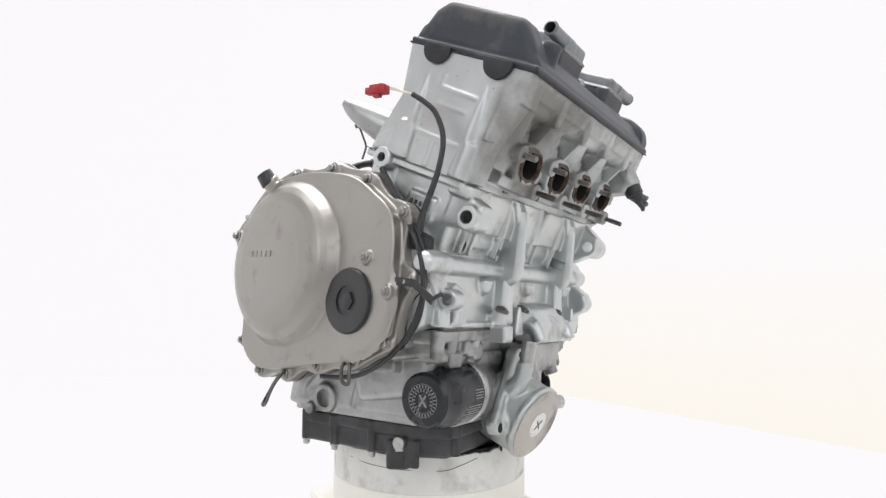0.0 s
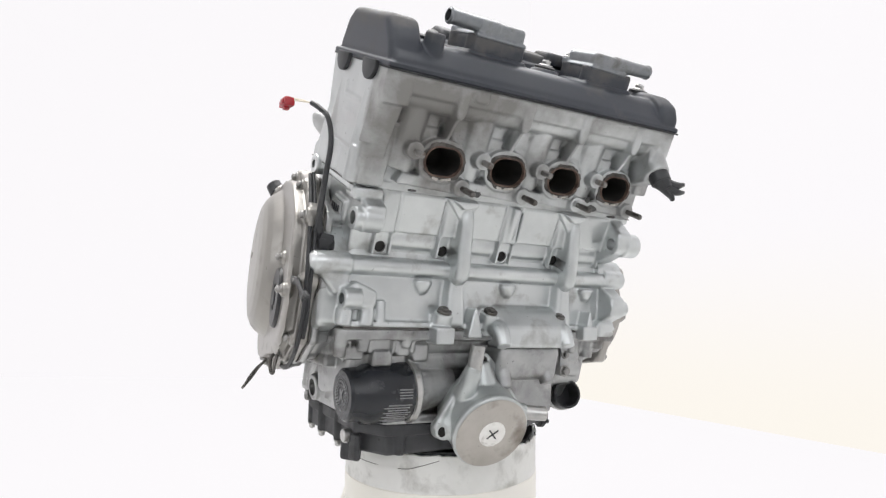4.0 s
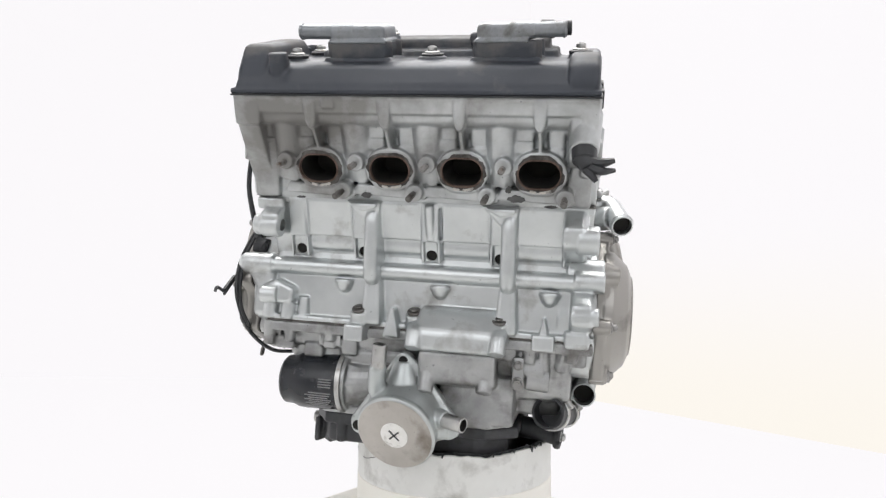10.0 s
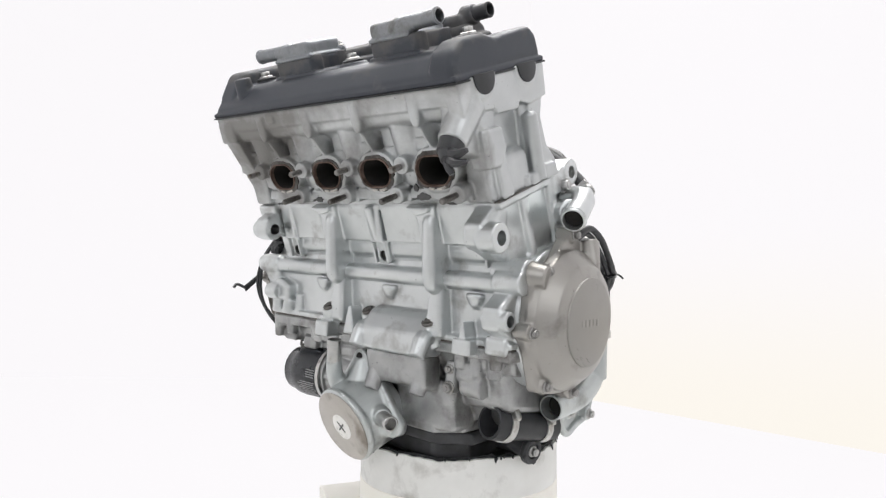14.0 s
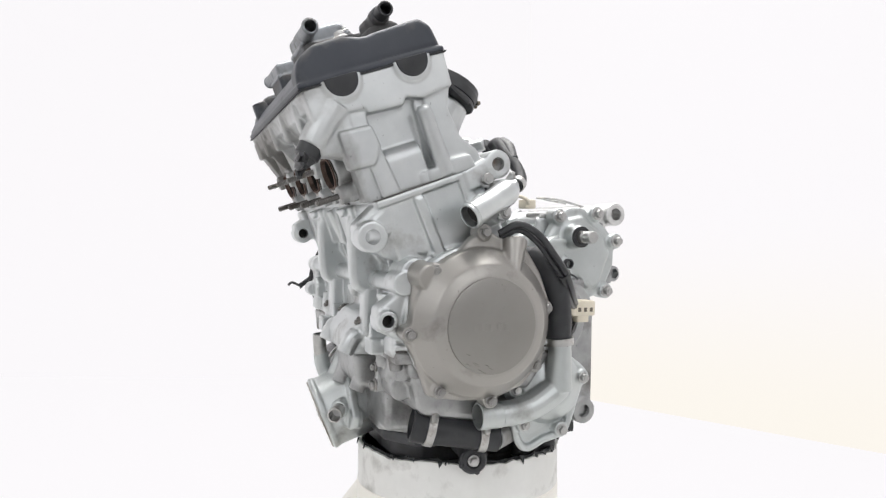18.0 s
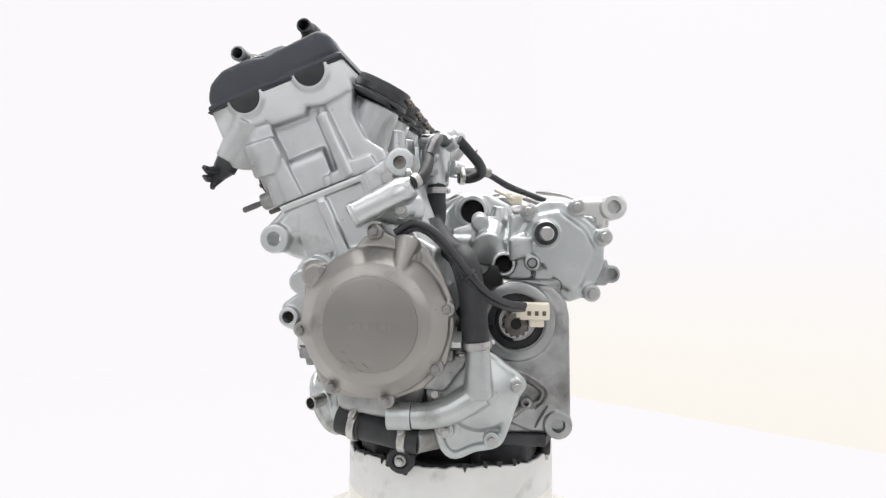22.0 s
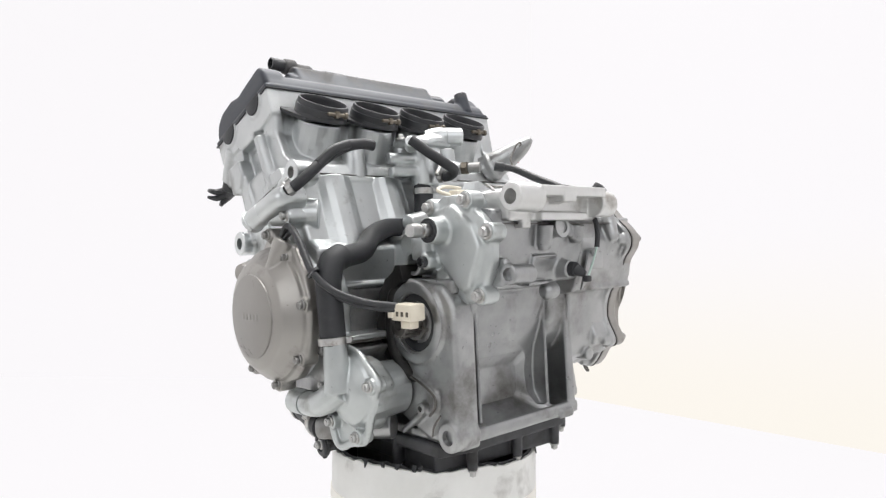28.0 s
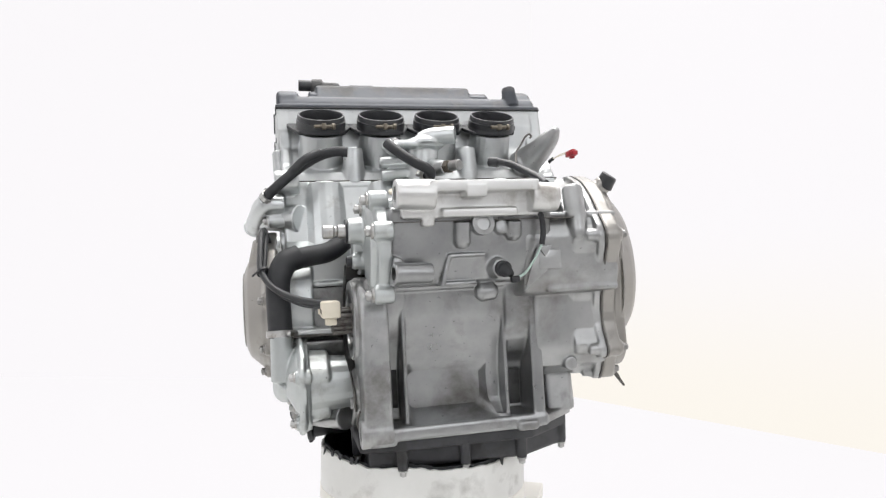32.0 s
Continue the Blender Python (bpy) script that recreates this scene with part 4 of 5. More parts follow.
part("case_joint", box(-150, 63, 120, 200.5, 268.6, 269.6, 0), DSTEEL, rear, "thin dark joint line")
# darker patches low in two of the rear pockets
part("oil_stain", box(47, 74, 118.6, 119.5, 64, 110, 0.3), DARKENED, rear, "darker pocket floor")
part("oil_stain", box(-98, -76, 120.2, 121.3, 58, 98, 0.3), DARKENED, rear, "darker pocket floor")



# the clutch side slants: its joint face runs inwards to the rear and upwards
def slant(bm):
    m = Matrix.Identity(4)
    m[0][1], m[0][2], m[0][3] = 0.185, 0.06, -239.0 - 0.06 * 200
    bm.transform(m)
    return bm


def slant_at(x, y, z):
    return (x - 239.0 + 0.185 * y + 0.06 * (z - 200), y, z)


COVER_RIM = [(194, 222), (206, 237), (209, 250), (202, 262), (186, 276), (168, 294), (140, 312), (110, 322), (86, 327), (60, 322), (40, 322), (20, 328), (2, 320), (-20, 314), (-38, 311), (-52, 302), (-70, 282), (-95, 272), (-104, 259), (-99, 240), (-98, 215), (-114, 203), (-117, 190),
             (-104, 178), (-98, 165), (-94, 146), (-93, 130), (-80, 123), (-56, 112), (-34, 101), (-8, 101), (20, 92), (46, 94), (74, 78), (98, 86), (122, 78), (137, 88), (152, 107), (168, 111), (173, 122), (160, 150), (168, 180), (186, 202)]
COVER_BOLTS = ((-38, 301), (-95, 262), (-108, 193), (-84, 133), (-34, 111), (20, 102), (74, 88), (122, 88), (164, 120), (200, 249), (86, 317), (20, 318))


def clutch_case():
    adds = [prism([(156, 190), (150, 262), (130, 296), (60, 300), (0, 290), (-60, 215), (-60, 140), (20, 110), (120, 96), (150, 120)], -206, -112, "x", 8)]
    # rear wall: a deep upper half over a ledge, a shallower lower half
    adds.append(prism([(60, 271), (188, 271), (196, 250), (191, 206), (187, 194), (182, 188), (150, 184), (60, 184)], -196, -84, "x", 4, 3))
    adds.append(prism([(60, 196), (161, 196), (158, 124), (151, 102), (100, 96), (60, 110)], -196, -106, "x", 4, 3))
    adds.append(prism([(150, 186), (190, 189), (190, 196), (150, 198)], -196, -110, "x", 3))
    adds.append(slant(prism(rounded(COVER_RIM, 3), 25, 34, "x", 2.5)))
    adds.append(slant(prism([(45 + (y - 45) * 0.95, 205 + (z - 205) * 0.95) for y, z in COVER_RIM], 28, 62, "x", 5)))
    adds.append(prism([(100, 262), (80, 296), (120, 312), (160, 290)], -196, -120, "x", 8))
    adds.append(box(-196, -84, 96, 190, 270, 276, 2))
    adds.append(lathe([(0, 0), (11, 0), (12, 4), (11, 40), (8, 56), (5, 62), (0, 63)], (-150, 176, 303), (-144, 203, 243), 24))
    for y, z in COVER_BOLTS:
        adds.append(slant(cyl((25, y, z), (46, y, z), 8.5, 6)))
    adds.append(prism([(96, 96), (148, 112), (150, 104), (110, 84)], -190, -120, "x", 4))
    adds.append(cyl((-148, 140, 105), (-148, 159, 105), 8))
    return cast("clutch_case", adds, (), 1.4, 1)


clutch_housing = part("clutch_case", clutch_case(), RAWALU, engine, "dull aluminium clutch housing")
part("clutch_gasket", slant(prism([(45 + (y - 45) * 1.004, 205 + (z - 205) * 1.004) for y, z in rounded(COVER_RIM, 3)], 23.4, 25.2, "x", 0)), DSTEEL, clutch_housing, "thin dark gasket")


def clutch_cover():
    adds = [slant(prism(rounded(COVER_RIM, 3), 7, 23.6, "x", 3))]
    hull = [(166, 190), (176, 236), (168, 262), (138, 300), (90, 314), (40, 315), (-20, 305), (-58, 284), (-88, 256), (-93, 200), (-89, 150), (-76, 131), (-34, 112), (20, 104), (74, 94), (122, 93), (152, 116), (156, 150)]
    adds.append(slant(prism(rounded(hull, 4), -7, 12, "x", 6, 3)))
    adds.append(slant(lathe([(0, 0), (97, 0), (95, 3), (91, 9), (86, 16), (79, 22), (70, 26), (55, 28.5), (0, 31)], (-3, 80, 213), (-300, 80, 213), 64)))
    adds.append(slant(lathe([(0, 0), (66, 0), (60, 3), (54, 4.5), (0, 5)], (-3, -36, 175), (-300, -36, 175), 48)))
    for y, z in COVER_BOLTS:
        adds.append(slant(cyl((20, y, z), (4, y, z), 8.5)))
    for y, z in ((-58, 217), (-91, 183)):
        adds.append(slant(cyl((0, y, z), (-12, y, z), 7.5)))
    adds.append(slant(cyl((6, 122, 300), (-8, 128, 314), 11)))
    return cast("clutch_cover", adds, (), 1.3, 3)


clutch = part("clutch_cover", clutch_cover(), TAUPE, engine, "taupe painted clutch cover")
for y, z in COVER_BOLTS:
    bolt(clutch, slant_at(4, y, z), (-1, 0.18, 0.06), 4.0, 6, 4.5, BOLT)
for y, z in ((-58, 217), (-91, 183)):
    bolt(clutch, slant_at(-12, y, z), (-1, 0.18, 0.06), 3.6, 5, 4, BOLT)
oil_cap = part("oil_cap", slant(lathe([(0, 0), (34, 0), (34, 3), (32, 6), (25, 6.8), (15, 6.2), (15, 4.5), (0, 4.5)], (-6, -35, 173), (-300, -35, 173), 40)), PLASTIC, clutch, "round black cover cap with a hexagon socket")
part("cap_hexagon", slant(lump(prism(disc(-35, 173, 10.5, 6), -13.2, -9, "x", 0.8))), PLASTIC, oil_cap, "raised black hexagon")
part("cover_boss", slant(cyl((-6, 127, 309), (-14, 133, 322), 11, 10)), PLASTIC, clutch, "black rubber damper")
for i in range(5):
    part("raised_mark", slant(prism([(76 + i * 9, 218), (76 + i * 9, 225), (81 + i * 9, 225), (81 + i * 9, 218)], -34.6 + 0.045 * abs(9 * i - 1.5), -32, "x", 0.3)), TAUPE, clutch)


def alternator_cover():
    rim = [(-112, 214), (-104, 230), (-84, 232), (-68, 240), (-50, 262), (-30, 268), (-8, 258), (12, 252), (30, 226), (42, 196), (42, 168), (34, 132), (10, 108), (-24, 96), (-60, 98), (-92, 104), (-106, 140), (-118, 160), (-112, 184)]
    adds = [prism(rim, 172, 186, "x", 3)]
    adds.append(lathe([(0, 0), (77, 0), (75, 10), (60, 26), (50, 30), (46, 30.5), (0, 30.5)], (182, -38, 176), (300, -38, 176), 64))
    adds.append(cyl((176, -102, 224), (196, -98, 222), 15, 12))
    adds.append(cyl((206, -12, 222), (187, -3, 259), 4, 13.5, bev=3))
    for y, z in ((-90, 228), (-114, 167), (-82, 110), (-26, 97), (1, 242), (35, 190), (24, 131), (-38, 267)):
        adds.append(cyl((170, y, z), (190, y, z), 8.2))
    return cast("alternator_cover", adds, (), 1.4, 3)


alternator = part("alternator_cover", alternator_cover(), TAUPE, engine, "round taupe painted alternator cover with scuff marks")
part("cover_disc", lathe([(0, 0), (47.5, 0), (47, 1.6), (45, 2.2), (0, 2.2)], (212.2, -38, 176), (300, -38, 176), 56), DISC, alternator, "flat scuffed centre disc")
for i in range(5):
    part("raised_mark", prism([(-58 + i * 8, 172), (-58 + i * 8, 179), (-53 + i * 8, 179), (-53 + i * 8, 172)], 214, 214.75, "x", 0.2), DISC, alternator)
for i in range(9):
    a, r = radians(226 + 5.5 * i + random.uniform(-3, 3)), random.uniform(36, 45)
    y, z, k = -38 + r * math.cos(a), 176 + r * math.sin(a), random.uniform(1.5, 4)
    part("scuff_mark", sweep([(214.3, y - k, z + 0.5 * k), (214.4, y, z + random.uniform(-1, 1)), (214.3, y + k, z - 0.4 * k)], [0.1, 0.32, 0.1], 6, 3), DSTEEL, alternator, "dark scuff mark")
for y, z in ((-90, 228), (-114, 167), (-82, 110), (-26, 97), (1, 242), (35, 190), (24, 131), (-38, 267)):
    bolt(alternator, (190, y, z), (1, 0, 0), 4.3, 6.4, 4.5, BOLT)


# oil pan
def pan_shape():
    adds = [prism([(-164, -56), (-140, -94), (56, -96), (92, -70), (94, 138), (56, 148), (-100, 152), (-160, 108)], 24, 38, "z", 2)]
    adds.append(prism([(-159, -48), (-136, -88), (46, -84), (80, -60), (82, 120), (46, 130), (-92, 142), (-157, 104)], 1, 30, "z", 4))
    adds.append(prism([(-90, -60), (60, -70), (84, 100), (-60, 100)], -34, 16, "z", 10))
    for x, y in ((-154, 104), (-158, 56), (-158, 0), (-120, -88), (48, 140), (-22, 143), (-88, 145), (88, 60)):
        adds.append(cyl((x, y, 2), (x, y, 36), 6, 7))
    adds.append(prism([(-168, -28), (-150, -50), (-140, -30), (-150, -14)], -14, 20, "z", 4))
    adds.append(prism([(-166, -50), (-154, -50), (-158, -66), (-164, -66)], -8, 22, "z", 2))
    return cast("oil_pan", adds, (), 1.4, 1)


pan = part("oil_pan", pan_shape(), DARKALU, engine, "dark grey oil pan with a bolted flange")
for x, y in ((-154, 104), (-158, 56), (-158, 0), (48, 140), (-22, 143), (-88, 145), (88, 60)):
    bolt(pan, (x, y, 2), (0, 0, -1), 3.8, 5.5, 5)
part("pan_nut", lump(cyl((-158, -45, 18), (-172, -45, 18), 7.5, n=20), prism([(-50, 10), (-39, 8), (-38, 24), (-48, 25)], -168, -166, "x", 0.7)), STEEL, pan, "bright worn nut and tab")
drain = part("drain_elbow", lump(sweep([(92, -14, 26), (116, -16, 24), (138, -20, 20)], [14, 13, 12], 16, 5), lathe([(0, 0), (14, 0), (15.5, 1.5), (15.5, 6), (13.5, 8), (9, 8), (8, 6), (0, 6)], (134, -19, 20), (160, -23, 18), 28),
     *[cyl((136, -19.5 + 14.5 * math.cos(radians(a)), 20 + 14.5 * math.sin(radians(a))), (141, -20 + 14.5 * math.cos(radians(a)), 19.5 + 14.5 * math.sin(radians(a))), 3, n=10) for a in (20, 110, 200, 290)]), RUBBER, pan, "short black pipe end with a plug")
bolt(drain, (140, -20, 19.4), (1, -0.15, -0.08), 4.5, 6.5, 5)
# ---- fittings on the engine ----
# oil filter on the right front
oil_filter = part("oil_filter", lathe([(0, 0), (33.5, 0), (34, 2), (34, 46), (33, 56), (30, 62), (29, 74), (26, 77), (0, 77.5)], (-117, -90, 75), (-195, -90, 72), 14 * 3), FILTER, engine, "black oil filter canister with a white printed end")
part("filter_ring", lathe([(33, 0), (36.5, 0.5), (36.5, 6), (34, 7)], (-114, -90, 75), (-195, -90, 72), 40), STEEL, oil_filter, "bright steel seam ring")
fm, _ = along((-194.6, -90, 72), (-300, -90, 68))
for k, (r0, r1) in enumerate(((17.6, 17.2), (12.9, 12.6))):
    bm = lathe([(r1, 0), (r0, 0), (r0, 0.4), (r1, 0.4)], (-194.4, -90, 72), (-300, -90, 68), 40)
    part("print_ring", bm, PRINT, oil_filter)
for i in range(26):
    a = 2 * math.pi * i / 26
    bm = box(-0.6, 0.6, 13.7, 16.5, 0, 0.45, 0)
    bm.transform(fm @ Matrix.Rotation(a, 4, "Z"))
    part("print_bar", bm, PRINT, oil_filter)
for i in range(14):
    bm = box(-0.6, 0.6, 9.4, 11.8, 0, 0.45, 0)
    bm.transform(fm @ Matrix.Rotation(2 * math.pi * i / 18 - 1.9, 4, "Z"))
    part("print_bar", bm, PRINT, oil_filter)
for a in (35, -35):
    bm = lump(box(-1.1, 1.1, -8, 7, 0, 0.45, 0))
    bm.transform(fm @ Matrix.Rotation(radians(a), 4, "Z"))
    part("print_bar", bm, PRINT, oil_filter)
for i in range(9):
    a = radians(196 + i * 5.2)
    y, z = -90 + 34.3 * math.cos(a), 74 + 34.3 * math.sin(a)
    part("print_line", cyl((-125 - (i % 3) * 2, y, z), (-153 - (i % 2) * 5, y, z), 0.7, n=6), PRINT, oil_filter)
for i in range(4):
    a = radians(168 + i * 5)
    y, z = -90 + 34.3 * math.cos(a), 74 + 34.3 * math.sin(a)
    part("print_line", cyl((-125, y, z), (-141, y, z), 0.7, n=6), PRINT, oil_filter)


# oil cooler can
CF, CB = Vector((-37, -150, 34)), Vector((-30, -84, 62))
CD = (CB - CF).normalized()


def cooler_shape():
    adds = [lathe([(0, 0), (43, 0), (46, 2), (46, 7), (44.5, 9), (45, 34), (46, 50), (42, 62), (0, 64)], CF, CB, 48)]
    adds.append(prism([(-98, 40), (-92, 26), (-78, 26), (14, 28), (30, 32), (32, 46), (-26, 117), (-36, 122), (-48, 117)], -127, -116, "y", 3))
    adds.append(sweep([(-58, -110, 68), (-63, -132, 76), (-64, -142, 90), (-62, -146, 108)], [13, 12, 10, 9.5], 14, 5))
    adds.append(cyl((-6, -126, 54), (18, -140, 53), 12, 10))
    # the can grows out of the three-eared flange
    for ear, r in (((-38, -120, 110), 12), ((18, -120, 40), 12), ((-84, -120, 36), 12)):
        adds.append(cyl(ear, CF + CD * 26 + (Vector(ear) - CF).normalized() * 8, r, 32, bev=0))
        adds.append(cyl((ear[0], -128, ear[2]), (ear[0], -112, ear[2]), 12))
    return cast("oil_cooler", adds, (), 1.4, 4)


cooler = part("oil_cooler", cooler_shape(), PALE, engine, "bare metal oil cooler can with a marked sticker")
part("cooler_face", lathe([(0, 0), (43, 0), (43.5, 1), (42, 1.8), (0, 2.2)], CF + CD * 0.5, CF - CD * 50, 48), mat("dull_brown_metal", (0.42, 0.395, 0.365), (0.50, 0.475, 0.445), 0.42, 0.7, 30, 0.1, 900, (0.17, 0.14, 0.11), 0.3, specks=0.6), cooler, "dull brownish end plate")
sticker = part("sticker", lathe([(0, 0), (16, 0), (16, 0.5), (0, 0.6)], CF - CD * 1.6, CF - CD * 50, 32), STICKER, cooler, "round white paper sticker")
cm, _ = along(CF - CD * 2.3, CF - CD * 60)
for a in (42, -48):
    bm = box(-0.9, 0.9, -8, 8, 0, 0.4, 0)
    bm.transform(cm @ Matrix.Rotation(radians(a), 4, "Z"))
    part("pen_stroke", bm, PLASTIC, cooler, "black pen stroke of a cross")
part("cooler_pipe", pipe((-62, -146, 104), (-60, -149, 132), 8.4, 1.8, 20), STEEL, cooler, "short steel water pipe")
part("cooler_outlet", pipe((8, -136, 53), (39, -150, 52), 8.5, 1.8, 20), STEEL, cooler, "short steel water pipe")
# each ear hole is a black disc that paints its shade
for dx, z in ((-38, 112), (-88, 34)):
    part("flange_hole", cyl((dx, -122, z), (dx, -128.9, z), 5.8, n=18), SOOTSHADE, cooler, "dark disc for a shaded bolt hole")


# water pump on the left rear
def pump_shape():
    rim = [(44, 139), (29, 108), (16, 102), (14, 92), (24, 82), (21, 62), (29, 38), (41, 31), (60, 39), (79, 43), (88, 50), (96, 72), (104, 96), (111, 108), (104, 117), (93, 125), (79, 136), (60, 141)]
    adds = [prism(rim, 142, 147.5, "x", 1.5), sweep([(150, y, z) for y, z in rounded(rim, 3)] + [(150, *rim[0])], 4.4, 10, 1)]
    adds.append(prism([(56 + (y - 56) * 0.8, 86 + (z - 86) * 0.8) for y, z in rim], 118, 148, "x", 5, 3))
    adds.append(cyl((90, 66, 92), (150, 62, 90), 30, 34))
    # volute with the outlet stub above and the inlet tube that runs into it
    adds.append(lathe([(0, 0), (42, 0), (41, 5), (36, 11), (26, 17), (18, 21), (0, 22)], (146, 66, 98), (300, 66, 98), 40))
    adds.append(cyl((171, 65, 152), (169, 66, 98), 12.2, 15))
    adds.append(sweep([(166, -3, 75.6), (167, 16, 77), (168, 36, 83), (167, 54, 93), (164, 68, 102)], [13.6, 13.8, 14.5, 15.5, 16], 18, 6))
    for y, z in ((20, 98), (31, 59), (79, 50), (105, 107), (48, 137)):
        adds.append(cyl((140, y, z), (158, y, z), 8.5))
    for (y0, z0), (y1, z1) in (((66, 82), (81, 56)), ((84, 100), (103, 107)), ((72, 116), (84, 128)), ((48, 76), (34, 62)), ((50, 112), (34, 106))):
        adds.append(cyl((150, y0, z0), (149, y1, z1), 3.0))
    return cast("water_pump", adds, (), 1.2, 1)


pump = part("water_pump", pump_shape(), PALE, engine, "pale grey cast water pump with two pipe stubs")
part("pump_inlet", pipe((166, -4, 75.6), (166, -29, 75.2), 14.4, 1.8, 40), PALE, pump, "open inlet pipe")
# black disc: the shade inside the inlet is painted
part("inlet_shadow", cyl((166, -10, 75.4), (166, -11, 75.4), 12.4, n=24, bev=0), SOOTSHADE, pump, "dark disc for the shade in the inlet pipe")
for y, z in ((20, 98), (31, 59), (79, 50), (105, 107), (48, 137)):
    bolt(pump, (158, y, z), (1, 0, 0), 4.4, 6.4, 4.5)
part("coolant_tube", cyl((100, 70, 50), (150, -4, 46), 15), RAWALU, engine, "bare coolant tube")
lower_hose = part("lower_hose", lump(sweep([(148, 4, 46), (144, -14, 48), (138, -38, 52), (132, -62, 57)], [16, 16, 16.5, 18.5], 20, 6), pipe((133, -60, 56), (126, -88, 62), 19, 3.0, 34)), RUBBER, engine, "thick black coolant hose with an open end")
clamp(lower_hose, (132, -64, 57), (-0.24, -0.95, 0.2), 19.4, 9)
clamp(lower_hose, (145, -9, 47), (-0.2, -1, 0.12), 16.3, 9)

# thermostat and the big hose down to the pump
thermo = part("thermostat", cast("thermostat", [cyl((-19, 0, 326), (-22, -2, 386), 18, 21), cyl((-20, 0, 362), (36, -8, 361), 7.5), cyl((-20, 0, 346), (34, -6, 343), 7.5), box(-48, 22, -18, 24, 376, 386, 5), lathe([(0, 0), (26, 0), (24, 6), (16, 10), (0, 12)], (-24, 2, 382), (-24, 2, 500), 24),
              sweep([(-22, 4, 386), (-32, 12, 391), (-46, 20, 391)], [14, 12, 11], 16, 5), cyl((-20, 0, 320), (-20, 0, 336), 14), cyl((-30, 20, 350), (-40, 40, 346), 12, 10), cyl((20, 20, 372), (32, 34, 378), 8)], (), 1.6, 4), SILVER, engine, "silver thermostat housing")
part("thermostat_outlet", pipe((-40, 18, 391), (-60, 27, 391), 11.5, 2.0, 20), SILVER, thermo, "open outlet pipe")
part("temperature_sensor", lump(cyl((-32, 34, 346), (-40, 48, 346), 8), cyl((-44, 56, 346), (-52, 70, 346), 6.5)), RAWALU, thermo, "grey temperature sensor")
part("sensor_nut", cyl((-40, 48, 346), (-44, 56, 346), 8.5, n=6), BRASS, thermo, "brass hexagon nut")
bolt(thermo, (-42, 14, 386), (0, 0, 1), 4.5, 7, 5)
bolt(thermo, (14, -8, 386), (0, 0, 1), 4.5, 7, 5)
hose = part("radiator_hose", sweep([(-14, 2, 330), (-13, 2, 302), (-10, 2, 283), (8, 2, 273), (32, 4, 272), (56, 8, 271), (83, 17, 262), (108, 33, 246), (135, 43, 241), (158, 49, 237)], 12.3, 20, 7), RUBBER, engine, "black moulded rubber coolant hose")
hose2 = part("radiator_hose", sweep([(146, 46, 241), (162, 51, 234), (171, 57, 214), (172, 61, 185), (171, 63, 148)], [14.5, 14.5, 14, 14, 14], 20, 7), RUBBER, engine, "thick black rubber coolant hose")
clamp(hose, (-13.5, 2, 324), (0, 0, -1), 12.3)
clamp(hose2, (172, 63, 156), (0, 0.1, -1), 14.3)

# water elbow on the left and its thin hoses
elbow = part("water_elbow", cast("water_elbow", [sweep([(160, -12, 308), (182, -12, 308), (190, -28, 299), (194, -42, 291)], [14, 14, 13, 12.8], 18, 6), cyl((182, -12, 312), (186, 0, 316), 9, 7), cyl((150, -8, 288), (180, -12, 288), 9)], (), 1.6, 4), SILVER, engine, "silver water outlet elbow")
part("elbow_mouth", lump(pipe((193, -38, 293.5), (199, -60, 281.5), 13, 2.0, 18), lathe([(12.6, 0), (14, 0.6), (14, 2.2), (12.6, 3)], (197.6, -55, 284.3), (199, -60, 281.5), 28)), SILVER, elbow, "open pipe mouth")
# the elbow's inner shade is a painted black disc
part("mouth_shadow", cyl((196.6, -51.2, 286.3), (197.0, -52.6, 285.5), 10.9, n=24, bev=0), SOOTSHADE, elbow, "dark disc for the shade in the elbow")
bolt(elbow, (180, -12, 288), (1, 0, 0), 4.4, 7, 5)
thin = part("bypass_hose", sweep([(184, -2, 315), (176, 8, 322), (160, 12, 336), (140, 10, 352), (116, 14, 366), (96, 20, 371), (80, 22, 370)], 6.4, 14, 7), RUBBER, engine, "thin black bypass hose with a taped wrap")
clamp(thin, (183, 0, 316), (-0.6, 0.7, 0.5), 6.8, 7)
part("wire_wrap", sweep([(150, 12, 346), (132, 16, 362), (112, 18, 370)], 6, 10, 5), PLASTIC, thin, "black tape wrap")
thin2 = part("bypass_hose", sweep([(32, 34, 379), (20, 46, 366), (4, 58, 352), (-14, 60, 342), (-20, 46, 336), (-16, 30, 336)], 6.4, 14, 7), RUBBER, engine, "thin black bypass hose")
clamp(thin2, (-18, 38, 336), (0.3, -0.9, 0), 6.8, 7)

